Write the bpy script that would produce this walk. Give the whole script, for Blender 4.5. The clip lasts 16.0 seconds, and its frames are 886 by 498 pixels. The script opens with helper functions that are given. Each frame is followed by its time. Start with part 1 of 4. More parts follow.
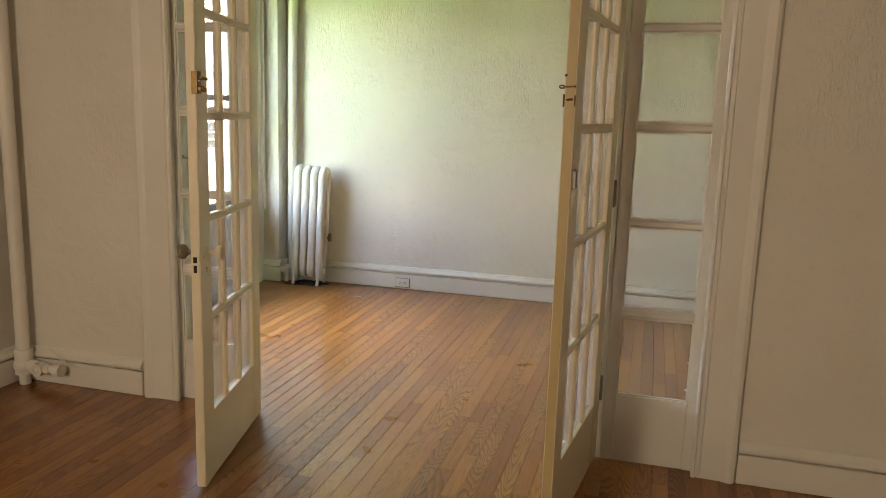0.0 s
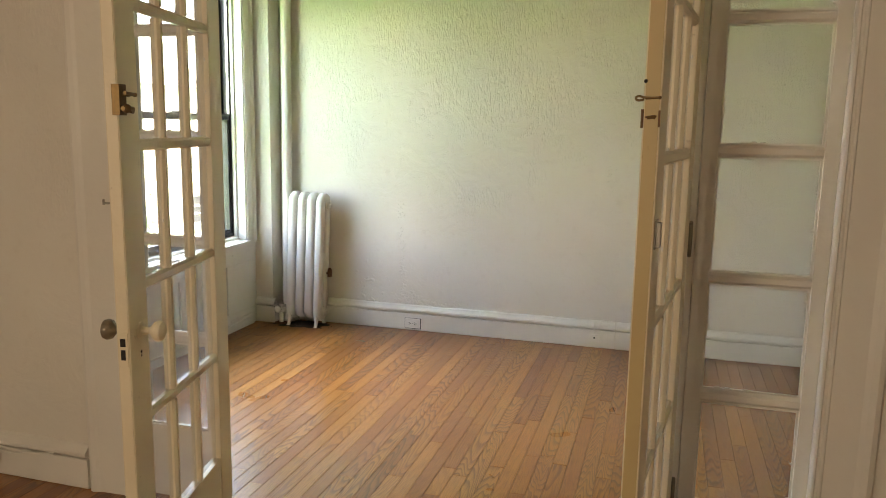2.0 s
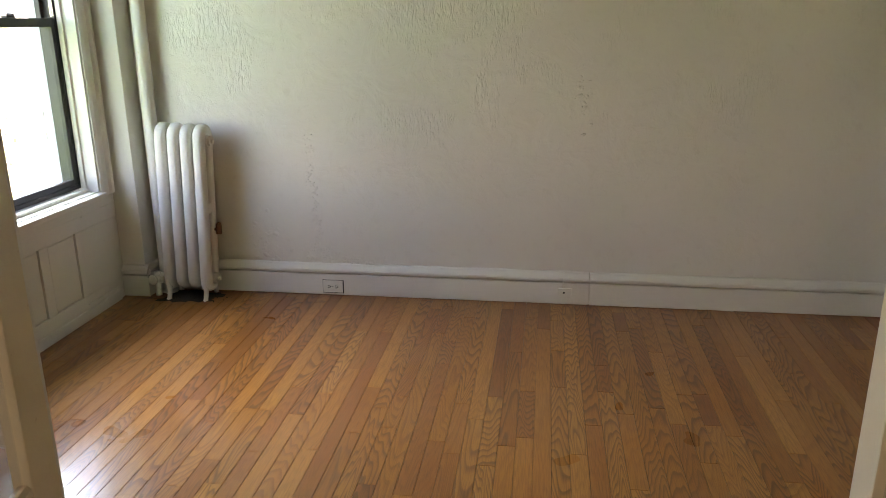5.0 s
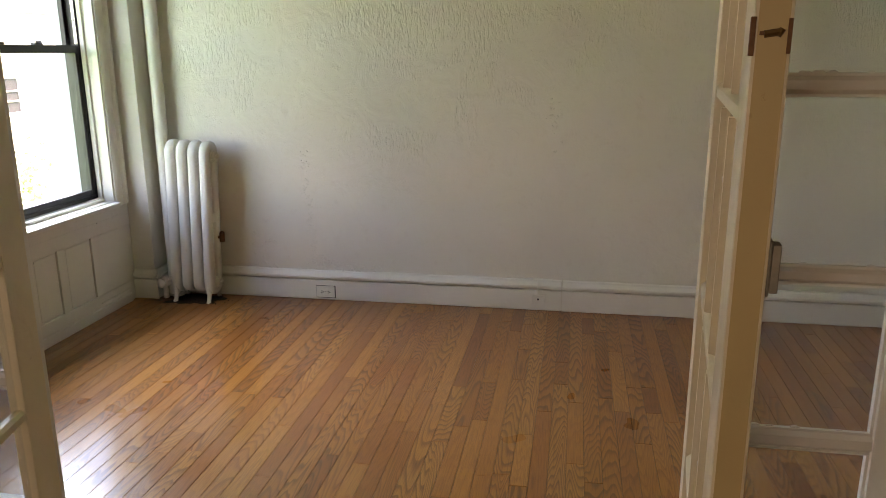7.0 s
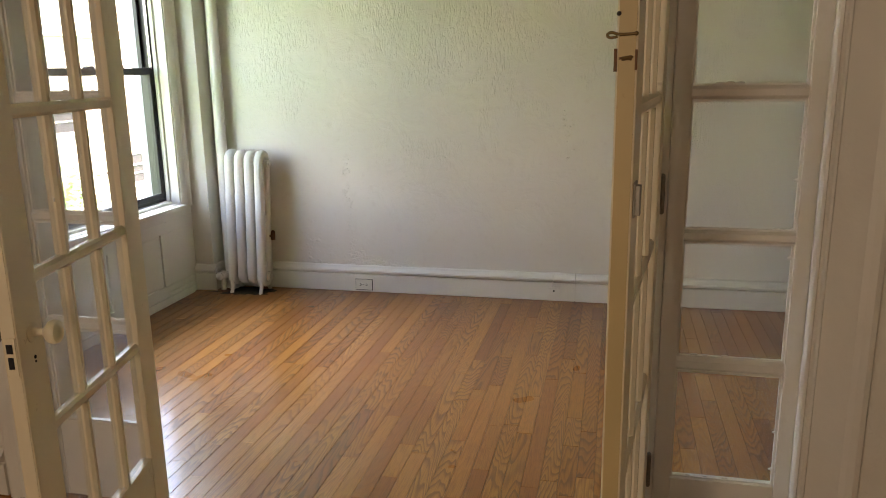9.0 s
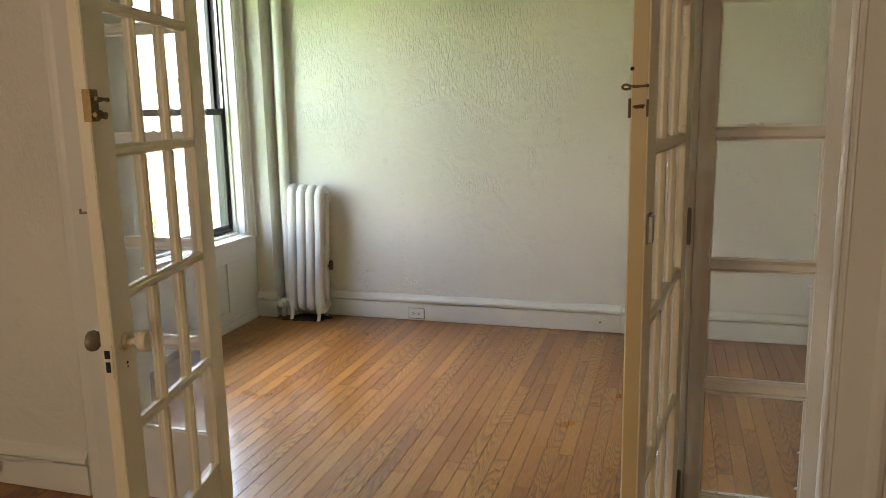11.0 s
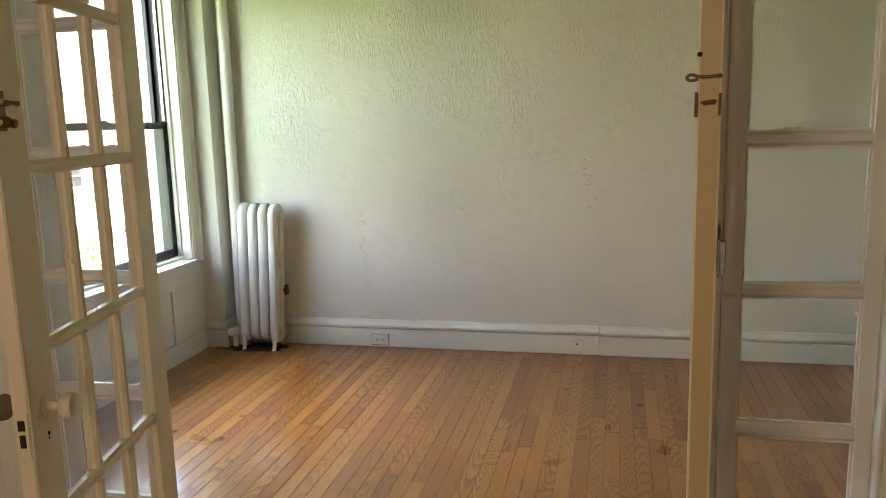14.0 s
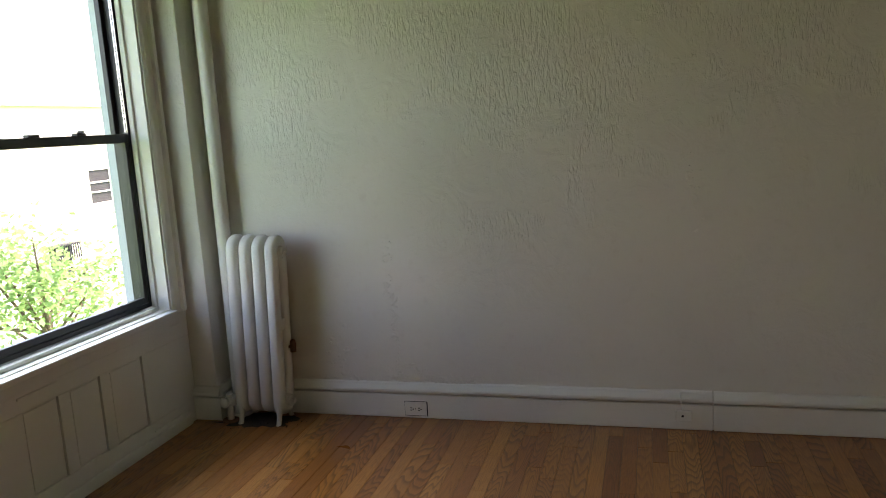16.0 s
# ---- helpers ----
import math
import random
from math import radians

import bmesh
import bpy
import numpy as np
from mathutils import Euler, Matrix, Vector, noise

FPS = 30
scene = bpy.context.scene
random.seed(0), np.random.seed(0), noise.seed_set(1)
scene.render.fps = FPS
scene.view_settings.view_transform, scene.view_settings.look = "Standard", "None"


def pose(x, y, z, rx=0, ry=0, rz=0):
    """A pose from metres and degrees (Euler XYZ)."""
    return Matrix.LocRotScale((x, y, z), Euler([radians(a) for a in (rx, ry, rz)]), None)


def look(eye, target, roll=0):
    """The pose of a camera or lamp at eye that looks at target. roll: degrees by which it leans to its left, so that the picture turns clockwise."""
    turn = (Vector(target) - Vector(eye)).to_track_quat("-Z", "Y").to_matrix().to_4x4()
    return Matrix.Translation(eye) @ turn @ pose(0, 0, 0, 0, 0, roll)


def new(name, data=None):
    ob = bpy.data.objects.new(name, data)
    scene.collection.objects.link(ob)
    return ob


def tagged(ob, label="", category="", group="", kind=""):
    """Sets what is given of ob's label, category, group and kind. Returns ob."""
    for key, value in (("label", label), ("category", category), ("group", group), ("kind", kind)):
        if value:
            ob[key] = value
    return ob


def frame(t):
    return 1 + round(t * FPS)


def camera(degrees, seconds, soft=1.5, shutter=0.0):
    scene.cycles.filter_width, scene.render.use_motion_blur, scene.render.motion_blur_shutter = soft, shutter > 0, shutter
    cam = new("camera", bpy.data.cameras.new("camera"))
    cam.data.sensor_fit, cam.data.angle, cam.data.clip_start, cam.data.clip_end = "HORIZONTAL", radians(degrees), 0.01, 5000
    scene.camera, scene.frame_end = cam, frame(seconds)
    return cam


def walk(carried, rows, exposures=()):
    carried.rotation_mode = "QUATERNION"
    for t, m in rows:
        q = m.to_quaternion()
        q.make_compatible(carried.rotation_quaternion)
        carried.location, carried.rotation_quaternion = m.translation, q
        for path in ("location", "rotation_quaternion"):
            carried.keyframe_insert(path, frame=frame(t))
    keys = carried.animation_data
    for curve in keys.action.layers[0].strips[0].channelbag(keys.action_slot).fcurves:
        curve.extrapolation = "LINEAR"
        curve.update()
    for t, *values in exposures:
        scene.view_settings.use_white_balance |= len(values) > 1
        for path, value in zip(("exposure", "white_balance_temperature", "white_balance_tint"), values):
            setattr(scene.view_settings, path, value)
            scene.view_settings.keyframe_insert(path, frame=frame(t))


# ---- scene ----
cam = camera(60.6, 16.0, soft=0.95)
PATH = [
    (0, (-0.046, 0.34, 1.46), (-0.565, 2.239, 1.107), 1.8),
    (0.5, (-0.132, 0.47, 1.483), (-0.662, 2.368, 1.141), 1.4),
    (1, (-0.169, 0.653, 1.485), (-0.705, 2.551, 1.151), 1.0),
    (1.5, (-0.184, 0.886, 1.495), (-0.735, 2.781, 1.167), 0.9),
    (2, (-0.273, 1.084, 1.486), (-0.826, 2.979, 1.167), 1.0),
    (2.5, (-0.436, 1.306, 1.515), (-0.962, 3.213, 1.216), 0.5),
    (3, (-0.478, 1.567, 1.516), (-1.011, 3.476, 1.252), -0.4),
    (3.5, (-0.497, 1.79, 1.532), (-1.035, 3.699, 1.273), -0.3),
    (4, (-0.621, 1.992, 1.514), (-1.146, 3.892, 1.176), -0.3),
    (4.5, (-0.768, 2.17, 1.505), (-1.137, 4.073, 1.012), -0.8),
    (4.7, (-0.826, 2.217, 1.525), (-1.08, 4.114, 0.944), -0.4),
    (7, (-0.499, 1.898, 1.495), (-0.831, 3.806, 0.993), -0.3),
    (7.5, (-0.53, 1.77, 1.494), (-0.877, 3.678, 1.006), -0.6),
    (8, (-0.571, 1.631, 1.481), (-0.933, 3.538, 1.001), -0.7),
    (8.5, (-0.508, 1.481, 1.491), (-0.896, 3.386, 1.022), -1.1),
    (9, (-0.326, 1.365, 1.495), (-0.756, 3.264, 1.039), -0.9),
    (9.5, (-0.242, 1.232, 1.509), (-0.7, 3.132, 1.084), -1.3),
    (10, (-0.232, 1.173, 1.508), (-0.734, 3.069, 1.118), -1.2),
    (10.2, (-0.244, 1.165, 1.515), (-0.769, 3.057, 1.133), -1.3),
    (12.3, (-0.226, 1.17, 1.513), (-0.818, 3.05, 1.172), -0.8),
    (12.5, (-0.218, 1.173, 1.51), (-0.756, 3.068, 1.167), -0.7),
    (13, (-0.233, 1.193, 1.503), (-0.758, 3.092, 1.155), -0.7),
    (13.5, (-0.296, 1.291, 1.504), (-0.813, 3.192, 1.158), -0.9),
    (14, (-0.449, 1.473, 1.493), (-0.891, 3.395, 1.164), -1.6),
    (14.5, (-0.546, 1.669, 1.498), (-0.988, 3.589, 1.154), -2.8),
    (15, (-0.578, 1.967, 1.489), (-1.028, 3.886, 1.153), -2.8),
    (15.5, (-0.69, 2.308, 1.472), (-1.189, 4.216, 1.137), -2.7),
    (16, (-0.802, 2.667, 1.487), (-1.334, 4.568, 1.167), -3.6),
]
walk(cam, [(t, look(eye, target, roll)) for t, eye, target, roll in PATH],
     [(0.0, 4.82, 8700, 22), (2.0, 4.82, 8700, 22), (3.0, 4.6, 8400, 21), (3.5, 4.25, 8300, 21), (4.7, 4.18, 8600, 26), (7.0, 4.15, 8800, 28), (8.5, 4.38, 8800, 29), (9.5, 4.5, 8500, 23),
      (12.5, 4.56, 8500, 22), (14.0, 4.52, 8500, 22), (14.5, 4.52, 8500, 22), (15.0, 4.38, 8500, 22), (15.5, 3.88, 8400, 23), (16.0, 3.25, 8100, 25)])

# ---- world and light ----
world = bpy.data.worlds.new("world")
scene.world = world
world.use_nodes = True
wn = world.node_tree.nodes
sky = wn.new("ShaderNodeTexSky")
sky.sky_type = "NISHITA"
sky.sun_disc = False
sky.sun_elevation = radians(61)
sky.sun_rotation = radians(75)
wn["Background"].inputs[1].default_value = 0.15
world.node_tree.links.new(sky.outputs[0], wn["Background"].inputs[0])


def lamp(name, kind, m, energy, colour, **more):
    data = bpy.data.lights.new(name, kind)
    data.energy, data.color = energy, colour
    for key, value in more.items():
        if key == "size":
            data.size = value
        elif key == "size_y":
            data.shape, data.size_y = "RECTANGLE", value
        elif key == "angle":
            data.angle = value
        elif key == "radius":
            data.shadow_soft_size = value
    ob = new(name, data)
    ob.matrix_world = m
    return ob


lamp("sun", "SUN", look((7, 3, 14), (0, 0, 0)), 3.0, (1.0, 0.95, 0.87), angle=radians(0.6))
# the open sky above the garden, as it falls through the window
lamp("sky_light", "AREA", look((-7.0, 7.3, 5.3), (-3.3, 5.45, 1.4)), 138, (0.54, 0.77, 1.0), size=5.0, size_y=3.4)
# unseen fill lamp added behind the camera to brighten the front room
lamp("front_fill_light", "AREA", look((-1.9, -2.17, 1.6), (-0.9, 3.4, 1.5)), 2.8, (0.98, 0.95, 0.83), size=0.95, size_y=1.6)


# ---- materials ----
class Nodes:
    """A small wrapper to write node materials in few lines."""

    def __init__(self, name):
        self.mat = bpy.data.materials.new(name)
        self.mat.use_nodes = True
        self.tree = self.mat.node_tree
        self.bsdf = self.tree.nodes["Principled BSDF"]
        self.out = self.tree.nodes["Material Output"]

    def add(self, kind, **inputs):
        node = self.tree.nodes.new("ShaderNode" + kind)
        for key, value in inputs.items():
            self.put(node, key.replace("_", " "), value)
        return node

    def put(self, node, key, value):
        socket = node.inputs[int(key[1:])] if key[0] == "i" and key[1:].isdigit() else node.inputs[key]
        if isinstance(value, bpy.types.NodeSocket):
            self.tree.links.new(value, socket)
        else:
            socket.default_value = value

    def math(self, op, a, b=0.0, c=0.0):
        node = self.add("Math")
        node.operation = op
        for k, v in enumerate((a, b, c)):
            self.put(node, "i%d" % k, v)
        return node.outputs[0]

    def mix(self, fac, a, b, blend="MIX"):
        node = self.add("Mix")
        node.data_type, node.blend_type = "RGBA", blend
        for k, v in ((0, fac), (6, a), (7, b)):
            self.put(node, "i%d" % k, v)
        return node.outputs[2]

    def ramp(self, fac, stops):
        node = self.add("ValToRGB")
        self.put(node, "Fac", fac)
        el = node.color_ramp.elements
        while len(el) < len(stops):
            el.new(0.5)
        for e, (p, c) in zip(el, stops):
            e.position = p
            e.color = c if isinstance(c, tuple) else (c, c, c, 1)
        return node.outputs[0]

    def coords(self, scale=(1, 1, 1), kind="Object", shift=None):
        co = self.add("TexCoord").outputs[kind]
        m = self.add("Mapping")
        self.put(m, "Vector", co)
        m.inputs["Scale"].default_value = scale
        if shift is not None:
            self.put(m, "Location", shift)
        return m.outputs[0]

    def noise(self, vec, scale, detail=4.0, rough=0.55, distort=0.0):
        return self.add("TexNoise", Vector=vec, Scale=scale, Detail=detail, Roughness=rough, Distortion=distort).outputs["Fac"]

    def bump(self, height, strength, distance, normal=None):
        node = self.add("Bump", Height=height, Strength=strength, Distance=distance)
        if normal is not None:
            self.put(node, "Normal", normal)
        return node.outputs[0]

    def finish(self, colour=None, rough=None, normal=None, **more):
        if colour is not None:
            self.put(self.bsdf, "Base Color", colour)
        if rough is not None:
            self.put(self.bsdf, "Roughness", rough)
        if normal is not None:
            self.put(self.bsdf, "Normal", normal)
        for key, value in more.items():
            self.put(self.bsdf, key.replace("_", " "), value)
        return self.mat


def rgb(r, g, b):
    return (r, g, b, 1.0)


def plaster(name, base, dark, rough=0.55):
    """Old painted plaster: trowelled strokes, alligatored paint in broad patches, fine roller grain."""
    n = Nodes(name)
    geo = n.add("NewGeometry").outputs["Position"]
    broad = n.noise(geo, 1.1, 3)
    high = n.math("MULTIPLY", n.math("SUBTRACT", n.add("SeparateXYZ", Vector=geo).outputs[2], 1.55), 0.19)
    patch = n.ramp(n.math("ADD", n.noise(geo, 2.1, 5, 0.65, 0.6), high), [(0.48, 0.0), (0.57, 1.0)])
    m = n.add("Mapping", Vector=geo)
    m.inputs["Scale"].default_value = (1.0, 1.0, 0.27)
    stroke = n.noise(m.outputs[0], 70, 2, 0.5, 0.9)
    ridge = n.math("MULTIPLY", n.ramp(stroke, [(0.40, 0.0), (0.62, 1.0)]), patch)
    swell = n.noise(geo, 5.5, 4, 0.6, 0.8)
    grain = n.noise(geo, 130, 3)
    nrm = n.bump(swell, 0.26, 0.03)
    nrm = n.bump(n.ramp(n.noise(geo, 14, 5, 0.7, 1.5), [(0.55, 0.0), (0.66, 1.0)]), 0.25, 0.003, nrm)
    nrm = n.bump(ridge, 0.52, 0.0041, nrm)
    nrm = n.bump(grain, 0.22, 0.002, nrm)
    col = n.mix(n.ramp(broad, [(0.35, 0.0), (0.7, 1.0)]), base, dark)
    col = n.mix(n.math("MULTIPLY", n.ramp(n.noise(geo, 17, 5), [(0.58, 0.0), (0.75, 1.0)]), 0.18), col, rgb(0.56, 0.50, 0.42))
    return n.finish(col, n.math("ADD", rough, n.math("MULTIPLY", swell, 0.12)), nrm)


def old_paint(name, base, chip, amount=0.25, rough=0.38, ooze=0.5):
    """Many coats of gloss paint over wood or iron, with chips that show an older coat."""
    n = Nodes(name)
    geo = n.add("NewGeometry").outputs["Position"]
    lump = n.noise(geo, 34, 3, 0.5)
    fine = n.noise(geo, 160, 2)
    worn = n.ramp(n.noise(geo, 26, 6, 0.7), [(0.66, 0.0), (0.70, 1.0)])
    tone = n.ramp(n.noise(geo, 2.3, 3), [(0.3, 0.0), (0.7, 1.0)])
    col = n.mix(n.math("MULTIPLY", tone, 0.5), base, tuple(c * 0.86 for c in base[:3]) + (1.0,))
    col = n.mix(n.math("MULTIPLY", worn, amount), col, chip)
    nrm = n.bump(lump, ooze, 0.003)
    nrm = n.bump(fine, 0.15, 0.001, nrm)
    nrm = n.bump(worn, -0.3 * amount, 0.001, nrm)
    return n.finish(col, n.math("ADD", rough, n.math("MULTIPLY", fine, 0.15)), nrm)


def oak(name):
    """Varnished oak strip flooring, cut plain: cathedral figure, pores, a tone of its own for each strip."""
    n = Nodes(name)
    rand = n.math("FRACT", n.math("ADD", n.add("ObjectInfo").outputs["Random"], n.add("NewGeometry").outputs["Random Per Island"]))
    second = n.math("FRACT", n.math("MULTIPLY", rand, 37.7))
    third = n.math("FRACT", n.math("MULTIPLY", rand, 91.3))
    off = n.add("CombineXYZ", X=n.math("MULTIPLY", rand, 31.0), Y=n.math("MULTIPLY", rand, 57.0), Z=n.math("MULTIPLY", rand, 13.0)).outputs[0]
    geo = n.add("NewGeometry").outputs["Position"]
    m = n.add("Mapping", Vector=geo, Location=off)
    m.inputs["Scale"].default_value = (1.0, 0.10, 1.0)
    warp = n.noise(m.outputs[0], 8.0, 2, 0.5, 0.35)
    along = n.math("MULTIPLY", n.add("SeparateXYZ", Vector=geo).outputs[1], n.math("ADD", 7.0, n.math("MULTIPLY", third, 5.0)))
    ring = n.math("FRACT", n.math("ADD", along, n.math("MULTIPLY", warp, n.math("ADD", 14.0, n.math("MULTIPLY", second, 14.0)))))
    ring = n.ramp(ring, [(0.0, 0.05), (0.45, 0.2), (0.82, 1.0), (0.93, 0.85), (1.0, 0.05)])
    m2 = n.add("Mapping", Vector=geo, Location=off)
    m2.inputs["Scale"].default_value = (1.0, 0.022, 1.0)
    pores = n.ramp(n.noise(m2.outputs[0], 420, 3, 0.6), [(0.46, 0.0), (0.66, 1.0)])
    tone = n.ramp(rand, [(0.0, rgb(0.235, 0.076, 0.018)), (0.10, rgb(0.295, 0.100, 0.022)), (0.35, rgb(0.365, 0.134, 0.029)), (0.60, rgb(0.400, 0.151, 0.034)),
                         (0.82, rgb(0.455, 0.186, 0.047)), (0.92, rgb(0.310, 0.106, 0.024)), (1.0, rgb(0.380, 0.137, 0.029))])
    figure = n.math("MULTIPLY", ring, n.ramp(third, [(0.25, 0.25), (0.7, 1.0)]))
    col = n.mix(n.math("MULTIPLY", figure, 0.85), tone, n.mix(0.72, tone, rgb(0.045, 0.015, 0.005)))
    col = n.mix(n.math("MULTIPLY", pores, 0.42), col, rgb(0.075, 0.026, 0.009))
    # worn traffic patches where the varnish has gone dull and grey
    wear = n.ramp(n.noise(geo, 1.6, 2, 0.5), [(0.42, 0.0), (0.74, 1.0)])
    col = n.mix(n.math("MULTIPLY", wear, 0.10), col, rgb(0.40, 0.24, 0.12))
    nrm = n.bump(pores, 0.05, 0.001)
    nrm = n.bump(n.noise(geo, 9.0, 2), 0.07, 0.01, nrm)
    rough = n.math("ADD", 0.24, n.math("ADD", n.math("MULTIPLY", n.noise(geo, 4, 2), 0.10), n.math("MULTIPLY", wear, 0.06)))
    coat = n.math("ADD", 0.07, n.math("ADD", n.math("MULTIPLY", wear, 0.05), n.math("MULTIPLY", second, 0.05)))
    return n.finish(col, rough, nrm, Specular_IOR_Level=0.2, Coat_Weight=0.7, Coat_Roughness=coat)


def plain(name, colour, rough=0.5, metal=0.0, grain=40, depth=0.1, vary=0.25):
    n = Nodes(name)
    geo = n.add("NewGeometry").outputs["Position"]
    f = n.noise(geo, grain, 4)
    col = n.mix(n.math("MULTIPLY", f, vary), colour, tuple(c * 0.55 for c in colour[:3]) + (1.0,))
    return n.finish(col, n.math("ADD", rough, n.math("MULTIPLY", n.math("SUBTRACT", f, 0.5), 0.2)), n.bump(f, depth, 0.002), Metallic=metal)


def pane_glass(name, tint=0.97, dust_haze=0.0):
    n = Nodes(name)
    clear = n.add("BsdfTransparent")
    clear.inputs[0].default_value = (tint * 0.985, tint, tint, 1)
    gloss = n.add("BsdfGlossy", Roughness=0.02)
    geo = n.add("NewGeometry").outputs["Position"]
    gloss_n = n.bump(n.noise(geo, 9, 2), 0.12, 0.01)
    n.put(gloss, "Normal", gloss_n)
    facing = n.add("LayerWeight", Blend=0.5).outputs["Facing"]
    fres = n.math("ADD", 0.022, n.math("MULTIPLY", n.math("POWER", facing, 5.0), 0.6))
    mixed = n.add("MixShader", Fac=fres, i1=clear.outputs[0], i2=gloss.outputs[0])
    if dust_haze:
        # dust film; its blue tint paints the haze of sky light on the glass
        film = n.add("BsdfTranslucent", Color=rgb(0.74, 0.80, 0.95))
        amount = n.math("MULTIPLY", n.ramp(n.noise(geo, 6.0, 5, 0.65), [(0.3, 0.25), (0.75, 1.0)]), dust_haze)
        mixed = n.add("MixShader", Fac=amount, i1=mixed.outputs[0], i2=film.outputs[0])
    n.tree.links.new(mixed.outputs[0], n.out.inputs[0])
    return n.mat


WALL = plaster("wall_plaster", rgb(0.77, 0.745, 0.675), rgb(0.71, 0.685, 0.615))
CEIL = plaster("ceiling_plaster", rgb(0.78, 0.77, 0.72), rgb(0.73, 0.72, 0.67))
TRIM = old_paint("trim_paint", rgb(0.78, 0.76, 0.70), rgb(0.55, 0.46, 0.33), 0.18, 0.36)
CREAM = old_paint("cream_paint", rgb(0.78, 0.695, 0.515), rgb(0.33, 0.22, 0.12), 0.35, 0.36, 0.6)
EDGE = old_paint("bare_cream_edge", rgb(0.54, 0.42, 0.215), rgb(0.34, 0.20, 0.08), 0.5, 0.42, 0.4)
IRON = old_paint("radiator_paint", rgb(0.78, 0.76, 0.70), rgb(0.42, 0.30, 0.20), 0.3, 0.34, 0.6)
RUST = plain("rusty_iron", rgb(0.20, 0.10, 0.05), 0.75, 0.2, 90, 0.5, 0.6)
OAK = oak("oak_strip")
SUB = plain("subfloor", rgb(0.16, 0.065, 0.022), 0.9)
BRASS = plain("old_brass", rgb(0.21, 0.135, 0.06), 0.45, 0.85, 120, 0.3, 0.7)
STEEL = plain("dull_steel", rgb(0.30, 0.28, 0.24), 0.5, 0.8, 120, 0.25, 0.6)
BLACK = plain("black_aluminium", rgb(0.018, 0.018, 0.02), 0.42, 0.0, 80, 0.1)
CHROME = plain("bright_balance", rgb(0.72, 0.72, 0.70), 0.28, 1.0, 80, 0.05)
GLASS = pane_glass("window_glass")
DOORGLASS = pane_glass("dusty_hazed_door_glass", 0.985, 0.19)
SIDEGLASS = pane_glass("old_sidelight_glass", 0.985, 0.03)
WHITE = plain("white_plastic", rgb(0.78, 0.76, 0.70), 0.35, 0.0, 60, 0.05, 0.12)
DARK = plain("dark_hole", rgb(0.015, 0.013, 0.012), 0.8)
KNOB = old_paint("painted_knob", rgb(0.78, 0.70, 0.52), rgb(0.35, 0.24, 0.12), 0.5, 0.3, 0.5)
CRYSTAL = plain("stained_glass_knob", rgb(0.30, 0.25, 0.18), 0.15, 0.3, 150, 0.6, 0.9)


# ---- mesh helpers ----
def mesh_of(name, bm, material, smooth=False):
    data = bpy.data.meshes.new(name)
    bmesh.ops.recalc_face_normals(bm, faces=bm.faces)
    bm.to_mesh(data)
    bm.free()
    if material:
        data.materials.append(material)
    if smooth:
        data.shade_smooth()
        data.set_sharp_from_angle(angle=radians(40))
    return data


def part(name, bm, material, parent=None, label="", smooth=False):
    ob = new(name, mesh_of(name, bm, material, smooth))
    if parent is not None:
        ob.parent = parent
    return tagged(ob, label) if label else ob


def structure(name, bm, material, label, category, smooth=False):
    return tagged(part(name, bm, material, smooth=smooth), label, category, kind="structure")


def holder(name, m, label, category, group="", kind=""):
    ob = new(name)
    ob.matrix_world = m
    ob.empty_display_size = 0.05
    return tagged(ob, label, category, group, kind)


def box(bm, x0, x1, y0, y1, z0, z1, bevel=0.0, segments=2):
    made = bmesh.ops.create_cube(bm, size=1.0)["verts"]
    for v in made:
        v.co = Vector(((x0 + x1) / 2 + v.co.x * (x1 - x0), (y0 + y1) / 2 + v.co.y * (y1 - y0), (z0 + z1) / 2 + v.co.z * (z1 - z0)))
    if bevel:
        edges = {e for v in made for e in v.link_edges}
        bmesh.ops.bevel(bm, geom=list(edges), offset=bevel, segments=segments, affect="EDGES", profile=0.6)
    return bm


def boxes(*items, bevel=0.0):
    bm = bmesh.new()
    for it in items:
        box(bm, *it, bevel=bevel)
    return bm


def rod(bm, a, b, r, r2=None, sides=20):
    a, b = Vector(a), Vector(b)
    m = Matrix.Translation((a + b) / 2) @ (b - a).to_track_quat("Z", "Y").to_matrix().to_4x4()
    bmesh.ops.create_cone(bm, cap_ends=True, segments=sides, radius1=r, radius2=r if r2 is None else r2, depth=(b - a).length, matrix=m)
    return bm


def ball(bm, at, r, scale=(1, 1, 1), u=18, v=12):
    bmesh.ops.create_uvsphere(bm, u_segments=u, v_segments=v, radius=r, matrix=Matrix.Translation(at) @ Matrix.Diagonal((*scale, 1)))
    return bm


def lathe(bm, profile, m, sides=24):
    """Turns a profile of (radius, height) round the local z axis."""
    rings = []
    for r, h in profile:
        rings.append([bm.verts.new(m @ Vector((r * math.cos(2 * math.pi * k / sides), r * math.sin(2 * math.pi * k / sides), h))) for k in range(sides)])
    for a, b in zip(rings, rings[1:]):
        for k in range(sides):
            bm.faces.new((a[k], a[(k + 1) % sides], b[(k + 1) % sides], b[k]))
    bm.faces.new(rings[0][::-1])
    bm.faces.new(rings[-1])
    return bm


